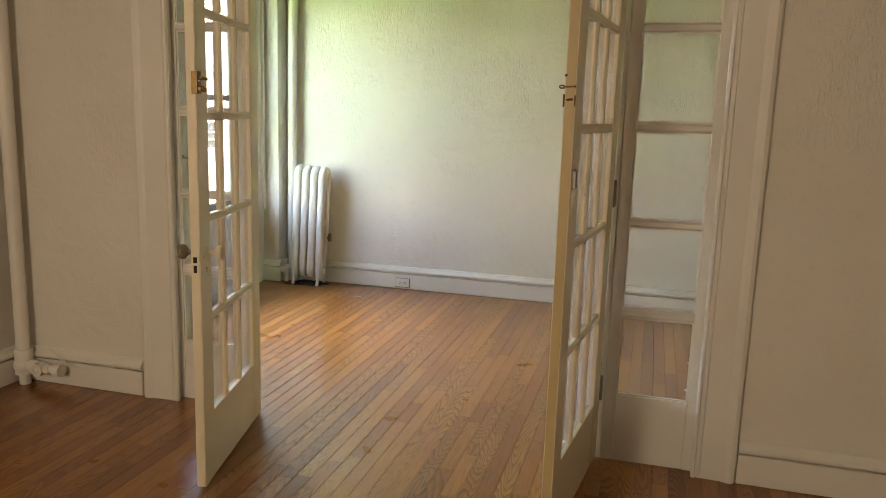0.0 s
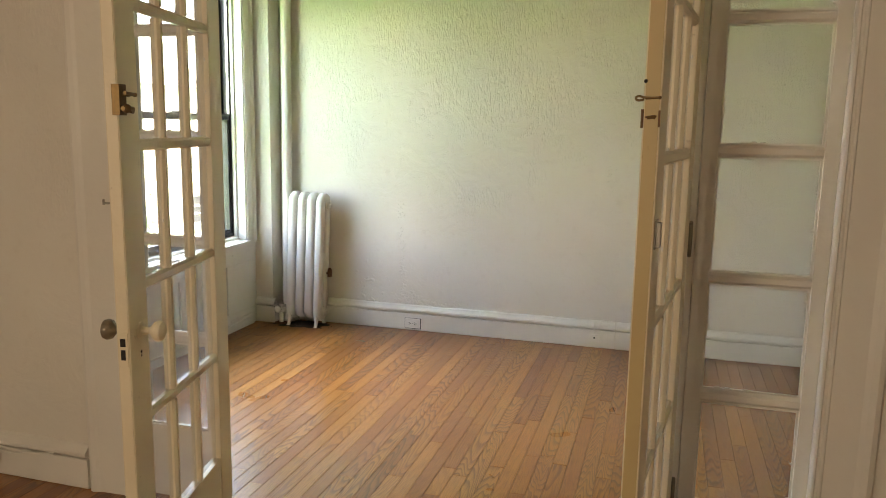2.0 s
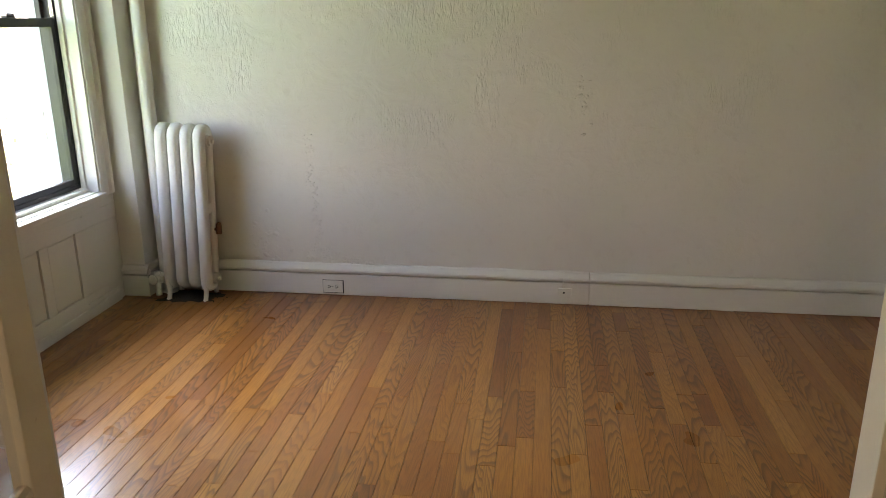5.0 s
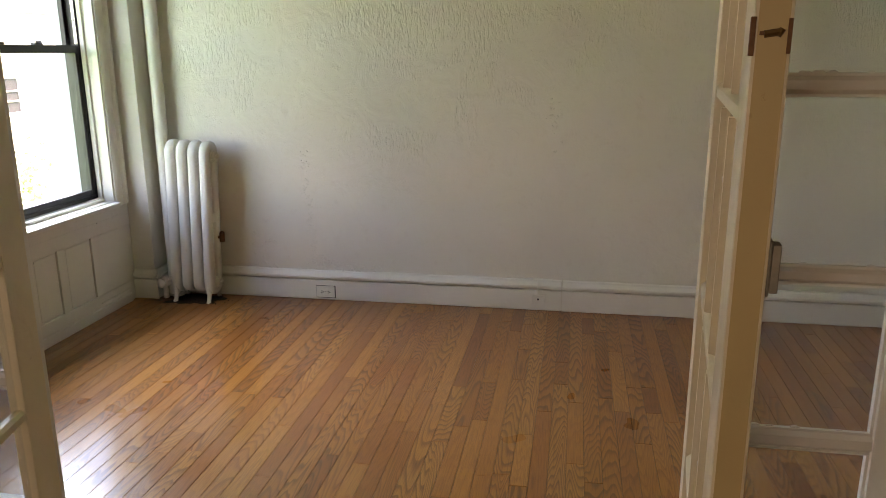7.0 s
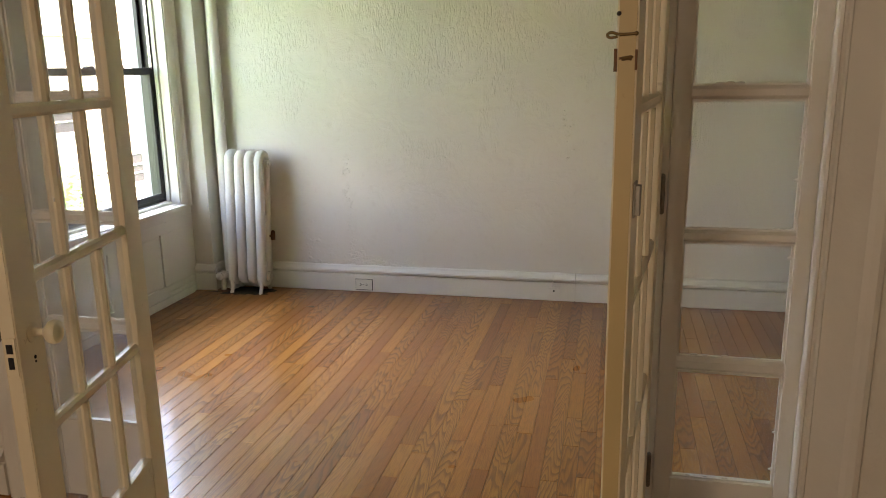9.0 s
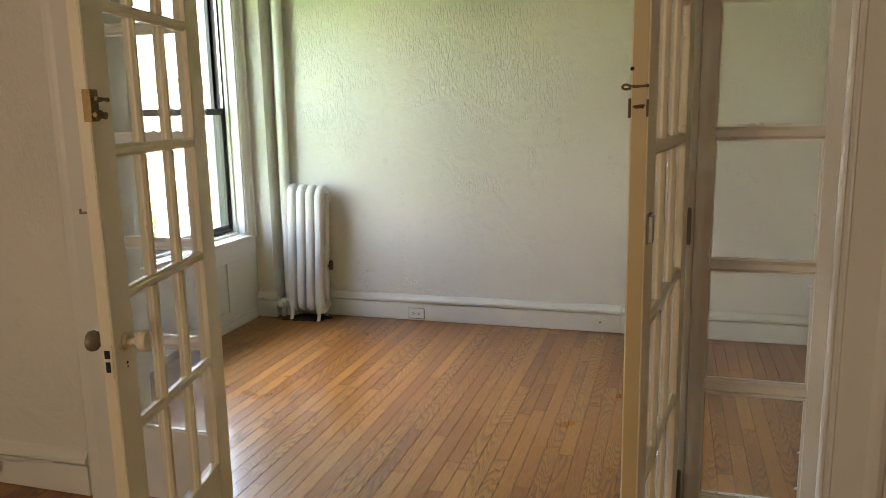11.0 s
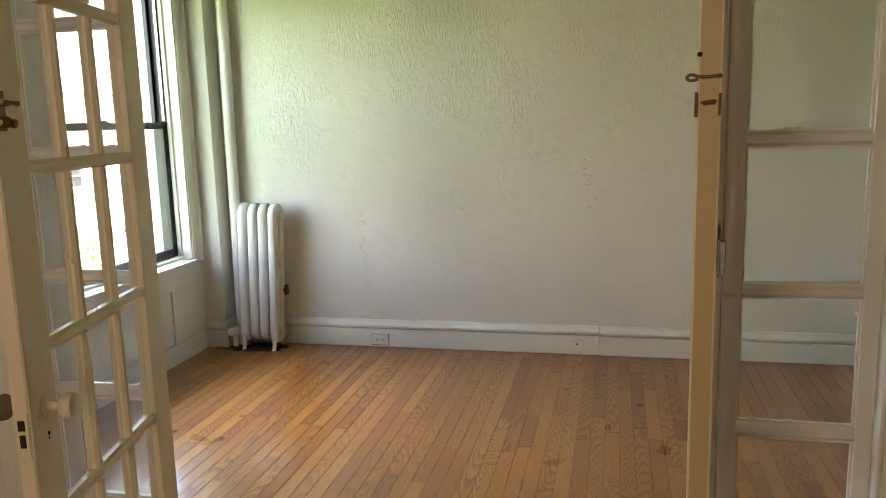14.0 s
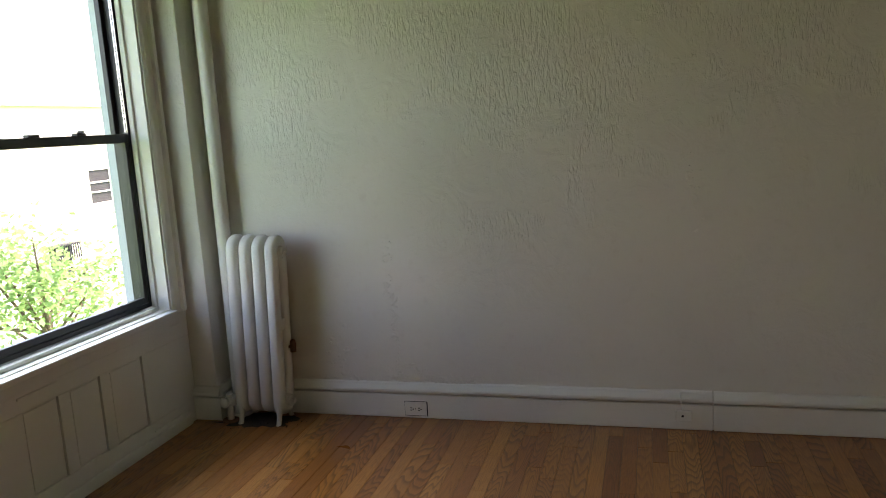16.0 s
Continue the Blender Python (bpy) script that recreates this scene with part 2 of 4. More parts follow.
def extrude(bm, profile, a, b, out):
    """Sweeps a profile of (depth, height) from a to b; depth goes along out, height up."""
    a, b, out = Vector(a), Vector(b), Vector(out)
    up = Vector((0, 0, 1))
    ends = [[bm.verts.new(p + out * d + up * h) for d, h in profile] for p in (a, b)]
    k = len(profile)
    for i in range(k):
        bm.faces.new((ends[0][i], ends[0][(i + 1) % k], ends[1][(i + 1) % k], ends[1][i]))
    bm.faces.new(ends[0])
    bm.faces.new(ends[1][::-1])
    return bm


def upright(bm, profile, z0, z1):
    """A post whose plan is the profile of (x, y)."""
    ends = [[bm.verts.new((x, y, z)) for x, y in profile] for z in (z0, z1)]
    k = len(profile)
    for i in range(k):
        bm.faces.new((ends[0][i], ends[0][(i + 1) % k], ends[1][(i + 1) % k], ends[1][i]))
    bm.faces.new(ends[0])
    bm.faces.new(ends[1][::-1])
    return bm


def tube(name, points, r, material, parent=None, label=""):
    """A round cable or pipe along a smooth line through the points."""
    cu = bpy.data.curves.new(name, "CURVE")
    cu.dimensions, cu.bevel_depth, cu.bevel_resolution, cu.resolution_u = "3D", r, 4, 6
    sp = cu.splines.new("NURBS")
    sp.points.add(len(points) - 1)
    for p, q in zip(sp.points, points):
        p.co = (*q, 1)
    sp.use_endpoint_u, sp.order_u = True, 3
    cu.materials.append(material)
    ob = new(name, cu)
    if parent is not None:
        ob.parent = parent
    return tagged(ob, label) if label else ob


# ---- the plan ----
FAR = 6.245          # far wall of the back room
RIGHT = 1.265        # its end wall
LEFT = -3.205        # window wall, both rooms
FRONT, BACK = 3.48, 3.63   # the two faces of the partition
OUT = -3.435          # outer face of the window wall
CEILING = 2.90
ROOM_R, ROOM_B = 2.5, -2.2  # end and back wall of the front room
OPEN_L, OPEN_R, OPEN_T = -2.262, 0.205, 2.38
WIN_A, WIN_B, WIN_S, WIN_T = 4.845, 5.965, 0.64, 2.44

structure("wall_far", boxes((LEFT - 0.3, ROOM_R + 0.2, FAR, FAR + 0.2, -0.1, CEILING + 0.1)), WALL, "off-white painted plaster wall with cracked uneven relief", "wall")
structure("wall_back_room_end", boxes((RIGHT, RIGHT + 0.15, BACK, FAR, -0.1, CEILING + 0.1)), WALL, "off-white painted plaster end wall", "wall")
structure("wall_partition", boxes(
    (LEFT, OPEN_L, FRONT, BACK, -0.1, CEILING + 0.1),
    (OPEN_R, ROOM_R, FRONT, BACK, -0.1, CEILING + 0.1),
    (OPEN_L, OPEN_R, FRONT, BACK, OPEN_T, CEILING + 0.1)), WALL, "off-white plaster partition with a wide glazed opening", "wall")
structure("wall_window", boxes(
    (OUT, LEFT, ROOM_B - 0.2, WIN_A, -0.1, CEILING + 0.1),
    (OUT, LEFT, WIN_B, FAR, -0.1, CEILING + 0.1),
    (OUT, LEFT - 0.03, WIN_A, WIN_B, -0.1, WIN_S - 0.03),
    (OUT, LEFT, WIN_A, WIN_B, WIN_T, CEILING + 0.1)), WALL, "off-white painted plaster wall with a tall window", "wall")
structure("wall_pier", boxes((LEFT, -3.062, 6.09, FAR, -0.05, CEILING + 0.1), bevel=0.006), WALL, "narrow white plaster pier in the corner of the room", "wall")
structure("wall_front_room_end", boxes((ROOM_R, ROOM_R + 0.2, ROOM_B, FRONT, -0.1, CEILING + 0.1)), WALL, "off-white painted plaster wall", "wall")
structure("wall_front_room_back", boxes((LEFT, ROOM_R + 0.2, ROOM_B - 0.2, ROOM_B, -0.1, CEILING + 0.1)), WALL, "off-white painted plaster wall", "wall")
structure("ceiling", boxes((OUT, ROOM_R + 0.2, ROOM_B - 0.2, FAR + 0.2, CEILING, CEILING + 0.2)), CEIL, "white painted plaster ceiling", "ceiling")
FLOOR = structure("floor", boxes((OUT, ROOM_R + 0.2, ROOM_B - 0.2, FAR + 0.2, -0.2, -0.019)), SUB, "varnished oak strip floor", "floor")

# baseboards: a plain board, a dark joint and a rounded cap
BASE = [(0, 0.003), (0.021, 0.003), (0.022, 0.010), (0.022, 0.124), (0.019, 0.127), (0.002, 0.128), (0.002, 0.136), (0.027, 0.138), (0.031, 0.146), (0.030, 0.156),
        (0.022, 0.165), (0.015, 0.174), (0.010, 0.184), (0, 0.190)]


def baseboard(a, b, out, label="white painted wooden baseboard with a moulded cap"):
    a, b, out = Vector(a), Vector(b), Vector(out)
    steps = max(1, int((b - a).length / 0.05))
    bm, rings = bmesh.new(), []
    for k in range(steps + 1):
        p = a.lerp(b, k / steps)
        w = 0.0022 * noise.noise(p * 5.0) + 0.0014 * noise.noise(p * 21.0)
        rings.append([bm.verts.new(p + out * (d + (w if d else 0)) + Vector((0, 0, h * (1 + w * 9)))) for d, h in BASE])
    m = len(BASE)
    for r0, r1 in zip(rings, rings[1:]):
        for i in range(m):
            bm.faces.new((r0[i], r0[(i + 1) % m], r1[(i + 1) % m], r1[i]))
    bm.faces.new(rings[0])
    bm.faces.new(rings[-1][::-1])
    return structure("baseboard", bm, TRIM, label, "baseboard")


baseboard((-2.60, FAR, 0), (-0.545, FAR, 0), (0, -1, 0), "white baseboard under thick cracked paint")
baseboard((-0.538, FAR - 0.004, 0), (RIGHT, FAR - 0.004, 0), (0, -1, 0))
baseboard((-3.062, FAR, 0), (-2.60, FAR, 0), (0, -1, 0))
baseboard((-3.062, 6.09, 0), (-3.062, FAR, 0), (1, 0, 0), "white baseboard round a corner pier")
baseboard((LEFT, 6.09, 0), (-3.04, 6.09, 0), (0, -1, 0), "white baseboard round a corner pier")
baseboard((RIGHT, BACK, 0), (RIGHT, FAR, 0), (-1, 0, 0))
baseboard((0.37, BACK, 0), (RIGHT, BACK, 0), (0, 1, 0))
baseboard((LEFT, FRONT, 0), (-2.45, FRONT, 0), (0, -1, 0), "scuffed white baseboard with layers of old paint")
baseboard((0.375, FRONT, 0), (ROOM_R, FRONT, 0), (0, -1, 0))
baseboard((LEFT, ROOM_B, 0), (LEFT, FRONT, 0), (1, 0, 0))
baseboard((ROOM_R, ROOM_B, 0), (ROOM_R, FRONT, 0), (-1, 0, 0))
baseboard((LEFT, BACK, 0), (LEFT, WIN_A - 0.14, 0), (1, 0, 0))


# ---- the glazed screen: casings, mullions, sidelights ----
def casing(x0, x1, y, out, name="trim"):
    """A moulded upright casing; out is -1 for the front room, 1 for the back room. x0 is its inner edge."""
    s = 1 if x1 > x0 else -1
    w = abs(x1 - x0)
    plan = [(0, 0), (0, 0.012), (0.006, 0.020), (0.013, 0.022), (0.018, 0.014), (0.023, 0.014), (0.027, 0.019), (0.033, 0.020), (0.038, 0.014), (0.050, 0.015), (w - 0.055, 0.020),
            (w - 0.040, 0.026), (w - 0.022, 0.030), (w - 0.008, 0.025), (w, 0.010), (w, 0)]
    pts = [(x0 + s * u, y + out * d) for u, d in plan]
    return structure(name, upright(bmesh.new(), pts, 0, OPEN_T + 0.12), TRIM, "thickly painted white moulded door casing", "door casing")


casing(OPEN_L + 0.016, -2.445, FRONT, -1)
casing(OPEN_R - 0.008, 0.373, FRONT, -1)
casing(OPEN_L, -2.40, BACK, 1)
casing(OPEN_R, 0.36, BACK, 1)
structure("trim", boxes((OPEN_L, OPEN_R, FRONT - 0.02, BACK + 0.02, OPEN_T - 0.06, OPEN_T + 0.1), bevel=0.004), TRIM, "white painted head casing over the doors", "door casing")

ROWS_Z = [(0.297, 0.640), (0.681, 1.023), (1.056, 1.412), (1.447, 1.799), (1.832, 2.190)]   # panes of the sidelights
DOOR_Z = [(0.284, 0.646), (0.678, 1.024), (1.056, 1.406), (1.438, 1.776), (1.808, 2.150)]   # panes of the two leaves


def sidelight(x0, x1, p0, p1):
    """A fixed glazed panel of five panes, x0..x1, with panes from p0 to p1."""
    y0, y1 = 3.518, 3.562
    root = holder("sidelight", pose(0, 0, 0), "white painted fixed sidelight with five old glass panes", "sidelight", "sidelights", "structure")
    part("stile", boxes((x0, p0, y0, y1, 0, OPEN_T - 0.06), bevel=0.003), TRIM, root)
    part("stile", boxes((p1, x1, y0, y1, 0, OPEN_T - 0.06), bevel=0.003), TRIM, root)
    part("bottom_rail", boxes((p0, p1, y0 + 0.003, y1 - 0.003, 0, ROWS_Z[0][0]), bevel=0.003), TRIM, root)
    part("top_rail", boxes((p0, p1, y0 + 0.003, y1 - 0.003, ROWS_Z[-1][1], OPEN_T - 0.06), bevel=0.003), TRIM, root)
    for (_, a), (b, _) in zip(ROWS_Z, ROWS_Z[1:]):
        part("muntin", bar_x(p0, p1, y0 + 0.004, y1 - 0.004, a, b), TRIM, root)
    for a, b in ROWS_Z:
        g = part("pane", boxes((p0 - 0.004, p1 + 0.004, 3.539, 3.5415, a - 0.004, b + 0.004)), SIDEGLASS, root, "old clear glass pane")
        g.visible_shadow = False
        bead(root, p0, p1, a, b, 3.539, -1)


def bar_x(x0, x1, y0, y1, z0, z1):
    """A glazing bar with chamfered faces, lying along x."""
    m, c = (y0 + y1) / 2, 0.4
    plan = [(y0, z0 + (z1 - z0) * 0.25), (y0, z1 - (z1 - z0) * 0.25), (m - 0.008, z1), (m + 0.008, z1), (y1, z1 - (z1 - z0) * 0.25), (y1, z0 + (z1 - z0) * 0.25), (m + 0.008, z0), (m - 0.008, z0)]
    bm = bmesh.new()
    ends = [[bm.verts.new((x, y, z)) for y, z in plan] for x in (x0, x1)]
    k = len(plan)
    for i in range(k):
        bm.faces.new((ends[0][i], ends[0][(i + 1) % k], ends[1][(i + 1) % k], ends[1][i]))
    bm.faces.new(ends[0])
    bm.faces.new(ends[1][::-1])
    return bm


def bead(root, x0, x1, z0, z1, y, side):
    """The putty line round a pane, uneven, with gobs of old paint at the corners."""
    bm = bmesh.new()
    w, d = 0.006, 0.010
    for a in ((x0, x0 + w, z0, z1), (x1 - w, x1, z0, z1), (x0 + w, x1 - w, z0, z0 + w), (x0 + w, x1 - w, z1 - w, z1)):
        box(bm, a[0], a[1], min(y, y + side * d), max(y, y + side * d), a[2], a[3])
    r = random.Random(int(x0 * 1000) + int(z0 * 977))
    for _ in range(5):
        u = r.random()
        at = (x0 + u * (x1 - x0), y + side * 0.005, z0 + 0.006) if r.random() < 0.6 else (x1 - 0.005, y + side * 0.005, z0 + u * (z1 - z0))
        ball(bm, at, 0.004 + 0.003 * r.random(), (1.8, 0.7, 0.8), 8, 6)
    part("putty", bm, TRIM, root)


sidelight(-0.176, OPEN_R, -0.127, 0.163)
# strip added in white to give the bright line of a window-lit edge
structure("trim", boxes((-0.196, -0.177, 3.520, 3.575, 0, OPEN_T - 0.06), bevel=0.002), TRIM, "narrow white strip added for the window-lit edge beside the hinges", "jamb")
sidelight(OPEN_L, -1.858, -2.240, -1.925)


# ---- the two french doors ----
def turned(u0, u1, v0, v1, z0, z1, bevel=0.003):
    return boxes((u0, u1, v0, v1, z0, z1), bevel=bevel)


def muntin_up(u0, u1, t, z0, z1):
    m = (u0 + u1) / 2
    q = (u1 - u0) * 0.28
    return upright(bmesh.new(), [(m - q, 0.003), (m + q, 0.003), (u1, t / 2 - 0.007), (u1, t / 2 + 0.007), (m + q, t - 0.003), (m - q, t - 0.003), (u0, t / 2 + 0.007), (u0, t / 2 - 0.007)], z0, z1)


def french_door(name, m, w, label, edge, edge_label):
    """A leaf of fifteen panes. In its own frame u runs from the hinge along x, the thickness along y."""
    root = holder(name, m, label, "door", "french doors")
    t, s0, s1, top = 0.037, 0.112, 0.110, OPEN_T - 0.075
    z0 = 0.012
    part("hinge_stile", turned(0, s0, 0, t, z0, top, 0.004), CREAM, root)
    part("lock_stile", turned(w - s1, w, 0, t, z0, top, 0.004), CREAM, root)
    part("edge_strip", boxes((w - 0.001, w + 0.0015, 0.004, t - 0.004, z0 + 0.002, top - 0.004)), edge, root, edge_label)
    part("bottom_rail", turned(s0, w - s1, 0.002, t - 0.002, z0, DOOR_Z[0][0]), CREAM, root)
    part("top_rail", turned(s0, w - s1, 0.002, t - 0.002, DOOR_Z[-1][1], top), CREAM, root)
    bars = 0.026
    pw = (w - s0 - s1 - 2 * bars) / 3
    for (_, a), (b, _) in zip(DOOR_Z, DOOR_Z[1:]):
        part("rail", bar_x(s0, w - s1, 0.003, t - 0.003, a, b), CREAM, root)
    for c in range(2):
        u = s0 + (c + 1) * pw + c * bars
        for a, b in DOOR_Z:
            part("muntin", muntin_up(u, u + bars, t, a, b), CREAM, root)
    for c in range(3):
        u = s0 + c * (pw + bars)
        for a, b in DOOR_Z:
            g = part("pane", boxes((u - 0.003, u + pw + 0.003, t / 2 - 0.0013, t / 2 + 0.0013, a - 0.003, b + 0.003)), DOORGLASS, root, "old clear glass pane")
            g.visible_shadow = False
    bm = bmesh.new()
    r = random.Random(len(name) * 7)
    for c in range(3):
        u = s0 + c * (pw + bars)
        for a, b in DOOR_Z:
            for k in range(4):
                at = (u + r.random() * pw, t / 2 + r.choice((-1, 1)) * 0.004, a + 0.002) if k % 2 else (u + r.choice((0.002, pw - 0.002)), t / 2 + r.choice((-1, 1)) * 0.004, a + r.random() * (b - a))
                ball(bm, at, 0.0018 + 0.0018 * r.random(), (1, 0.7, 1.8), 7, 5)
    part("putty", bm, TRIM, root, "gobs of old putty and paint")
    return root, t, w


def face_frame(hinge, free):
    """The pose of a leaf whose face runs from hinge to free, thickness to the left of that way."""
    ang = math.degrees(math.atan2(free[1] - hinge[1], free[0] - hinge[0]))
    return pose(hinge[0], hinge[1], 0, 0, 0, ang), math.hypot(free[0] - hinge[0], free[1] - hinge[1])


# leaf by the window: the face towards the passage runs hinge to closing edge; it is v = thickness that looks to the passage
M, W = face_frame((-1.821, 3.452), (-1.648, 2.714))
door_a, T, W = french_door("french_door", M, W, "cream painted french door with fifteen panes, standing open", CREAM, "cream painted closing edge with worn corners")


def knob(root, at, way, material, name="door_knob", label=""):
    m = Matrix.Translation(at) @ Vector(way).to_track_quat("Z", "Y").to_matrix().to_4x4()
    bm = lathe(bmesh.new(), [(0.024, 0), (0.024, 0.003), (0.011, 0.006), (0.009, 0.028), (0.016, 0.034), (0.026, 0.042), (0.029, 0.052), (0.026, 0.062), (0.014, 0.068)], m)
    return part(name, bm, material, root, label, True)


knob(door_a, (W - 0.060, T, 0.922), (0, 1, 0), KNOB, label="paint-spattered round door knob")
knob(door_a, (W - 0.060, 0, 0.922), (0, -1, 0), CRYSTAL, label="tarnished glass door knob with worn paint")
face = part("lock_face", boxes((W, W + 0.004, 0.006, T - 0.006, 0.835, 0.930), bevel=0.001), CREAM, door_a, "painted lock face plate")
part("latch_hole", boxes((W + 0.002, W + 0.0055, 0.011, T - 0.012, 0.893, 0.915)), DARK, face)
part("bolt_hole", boxes((W + 0.002, W + 0.0055, 0.012, T - 0.013, 0.856, 0.884)), DARK, face)
part("keyhole", rod(rod(bmesh.new(), (W - 0.060, T - 0.001, 0.862), (W - 0.060, T + 0.001, 0.862), 0.0045), (W - 0.060, T - 0.001, 0.851), (W - 0.060, T + 0.001, 0.851), 0.003), DARK, door_a, "small keyhole")
rim = part("rim_latch", boxes((W - 0.034, W + 0.003, T - 0.001, T + 0.005, 1.500, 1.578), (W + 0.0005, W + 0.004, T - 0.016, T + 0.005, 1.500, 1.578), bevel=0.001), BRASS, door_a, "worn brass rim latch")
part("thumb_turn", ball(rod(rod(bmesh.new(), (W - 0.02, T + 0.004, 1.553), (W - 0.02, T + 0.02, 1.553), 0.006), (W - 0.052, T + 0.018, 1.553), (W + 0.002, T + 0.018, 1.556), 0.0045), (W - 0.054, T + 0.018, 1.553), 0.006, u=10, v=8), BRASS, rim)
part("bolt", ball(rod(rod(bmesh.new(), (W - 0.052, T + 0.012, 1.517), (W + 0.003, T + 0.012, 1.517), 0.006), (W - 0.03, T + 0.004, 1.517), (W - 0.03, T + 0.024, 1.512), 0.008), (W - 0.014, T + 0.014, 1.517), 0.012), BRASS, rim)
part("hook", rod(rod(bmesh.new(), (W - 0.012, 0.004, 1.274), (W - 0.012, -0.022, 1.274), 0.003), (W - 0.012, -0.022, 1.270), (W - 0.012, -0.022, 1.284), 0.003), STEEL, door_a, "small screw hook")

# the other leaf: the face with the strike looks away from the window
M2, W2 = face_frame((-0.196, 3.502), (-0.291, 2.722))
M2 = M2 @ pose(0, -T, 0)
door_b, T, W2 = french_door("french_door", M2, W2, "cream painted french door with fifteen panes, standing open", EDGE, "yellowed bare-looking closing edge")
tube("hook_loop", [(W2 + 0.004, T - 0.003, 1.552), (W2 + 0.004, 0.004, 1.550), (W2 + 0.004, -0.008, 1.556), (W2 + 0.004, -0.017, 1.551), (W2 + 0.004, -0.010, 1.544), (W2 + 0.004, 0.002, 1.548)], 0.0024, BRASS, door_b, "bent brass wire hook")
part("hook_rod", rod(ball(bmesh.new(), (W2 + 0.004, T - 0.004, 1.552), 0.0038, u=10, v=8), (W2 + 0.0035, 0.006, 1.550), (W2 + 0.0035, T - 0.004, 1.552), 0.0022, sides=8), BRASS, door_b)
part("catch_plate", boxes((W2 - 0.004, W2 + 0.004, -0.003, 0.002, 1.490, 1.528), (W2, W2 + 0.004, T - 0.005, T - 0.001, 1.492, 1.526), (W2 + 0.0008, W2 + 0.0035, 0.006, T - 0.010, 1.510, 1.514), bevel=0.0006), RUST, door_b, "rusty iron catch")
part("catch_arm", rod(rod(bmesh.new(), (W2 + 0.004, 0.010, 1.511), (W2 + 0.004, 0.024, 1.513), 0.0036, sides=8), (W2 + 0.004, 0.023, 1.509), (W2 + 0.004, 0.027, 1.516), 0.003, sides=8), BRASS, door_b)
part("screw", ball(bmesh.new(), (W2 + 0.002, 0.003, 1.585), 0.004, u=8, v=6), DARK, door_b)
strike = part("strike_plate", boxes((W2 - 0.052, W2 - 0.008, T, T + 0.004, 1.236, 1.298), (W2 - 0.030, W2 - 0.008, T + 0.004, T + 0.013, 1.240, 1.294), bevel=0.0015), STEEL, door_b, "dull steel strike box")
part("strike_hole", rod(bmesh.new(), (W2 - 0.040, T + 0.003, 1.267), (W2 - 0.040, T + 0.0065, 1.267), 0.008), DARK, strike)
for z in (0.325, 1.158, 2.04):
    hin = part("hinge", rod(bmesh.new(), (-0.004, T + 0.004, z - 0.045), (-0.004, T + 0.004, z + 0.045), 0.007, sides=12), STEEL, door_b, "worn steel butt hinge")
    part("hinge_pin", ball(ball(bmesh.new(), (-0.004, T + 0.004, z + 0.05), 0.007, u=10, v=8), (-0.004, T + 0.004, z - 0.05), 0.007, u=10, v=8), STEEL, hin)


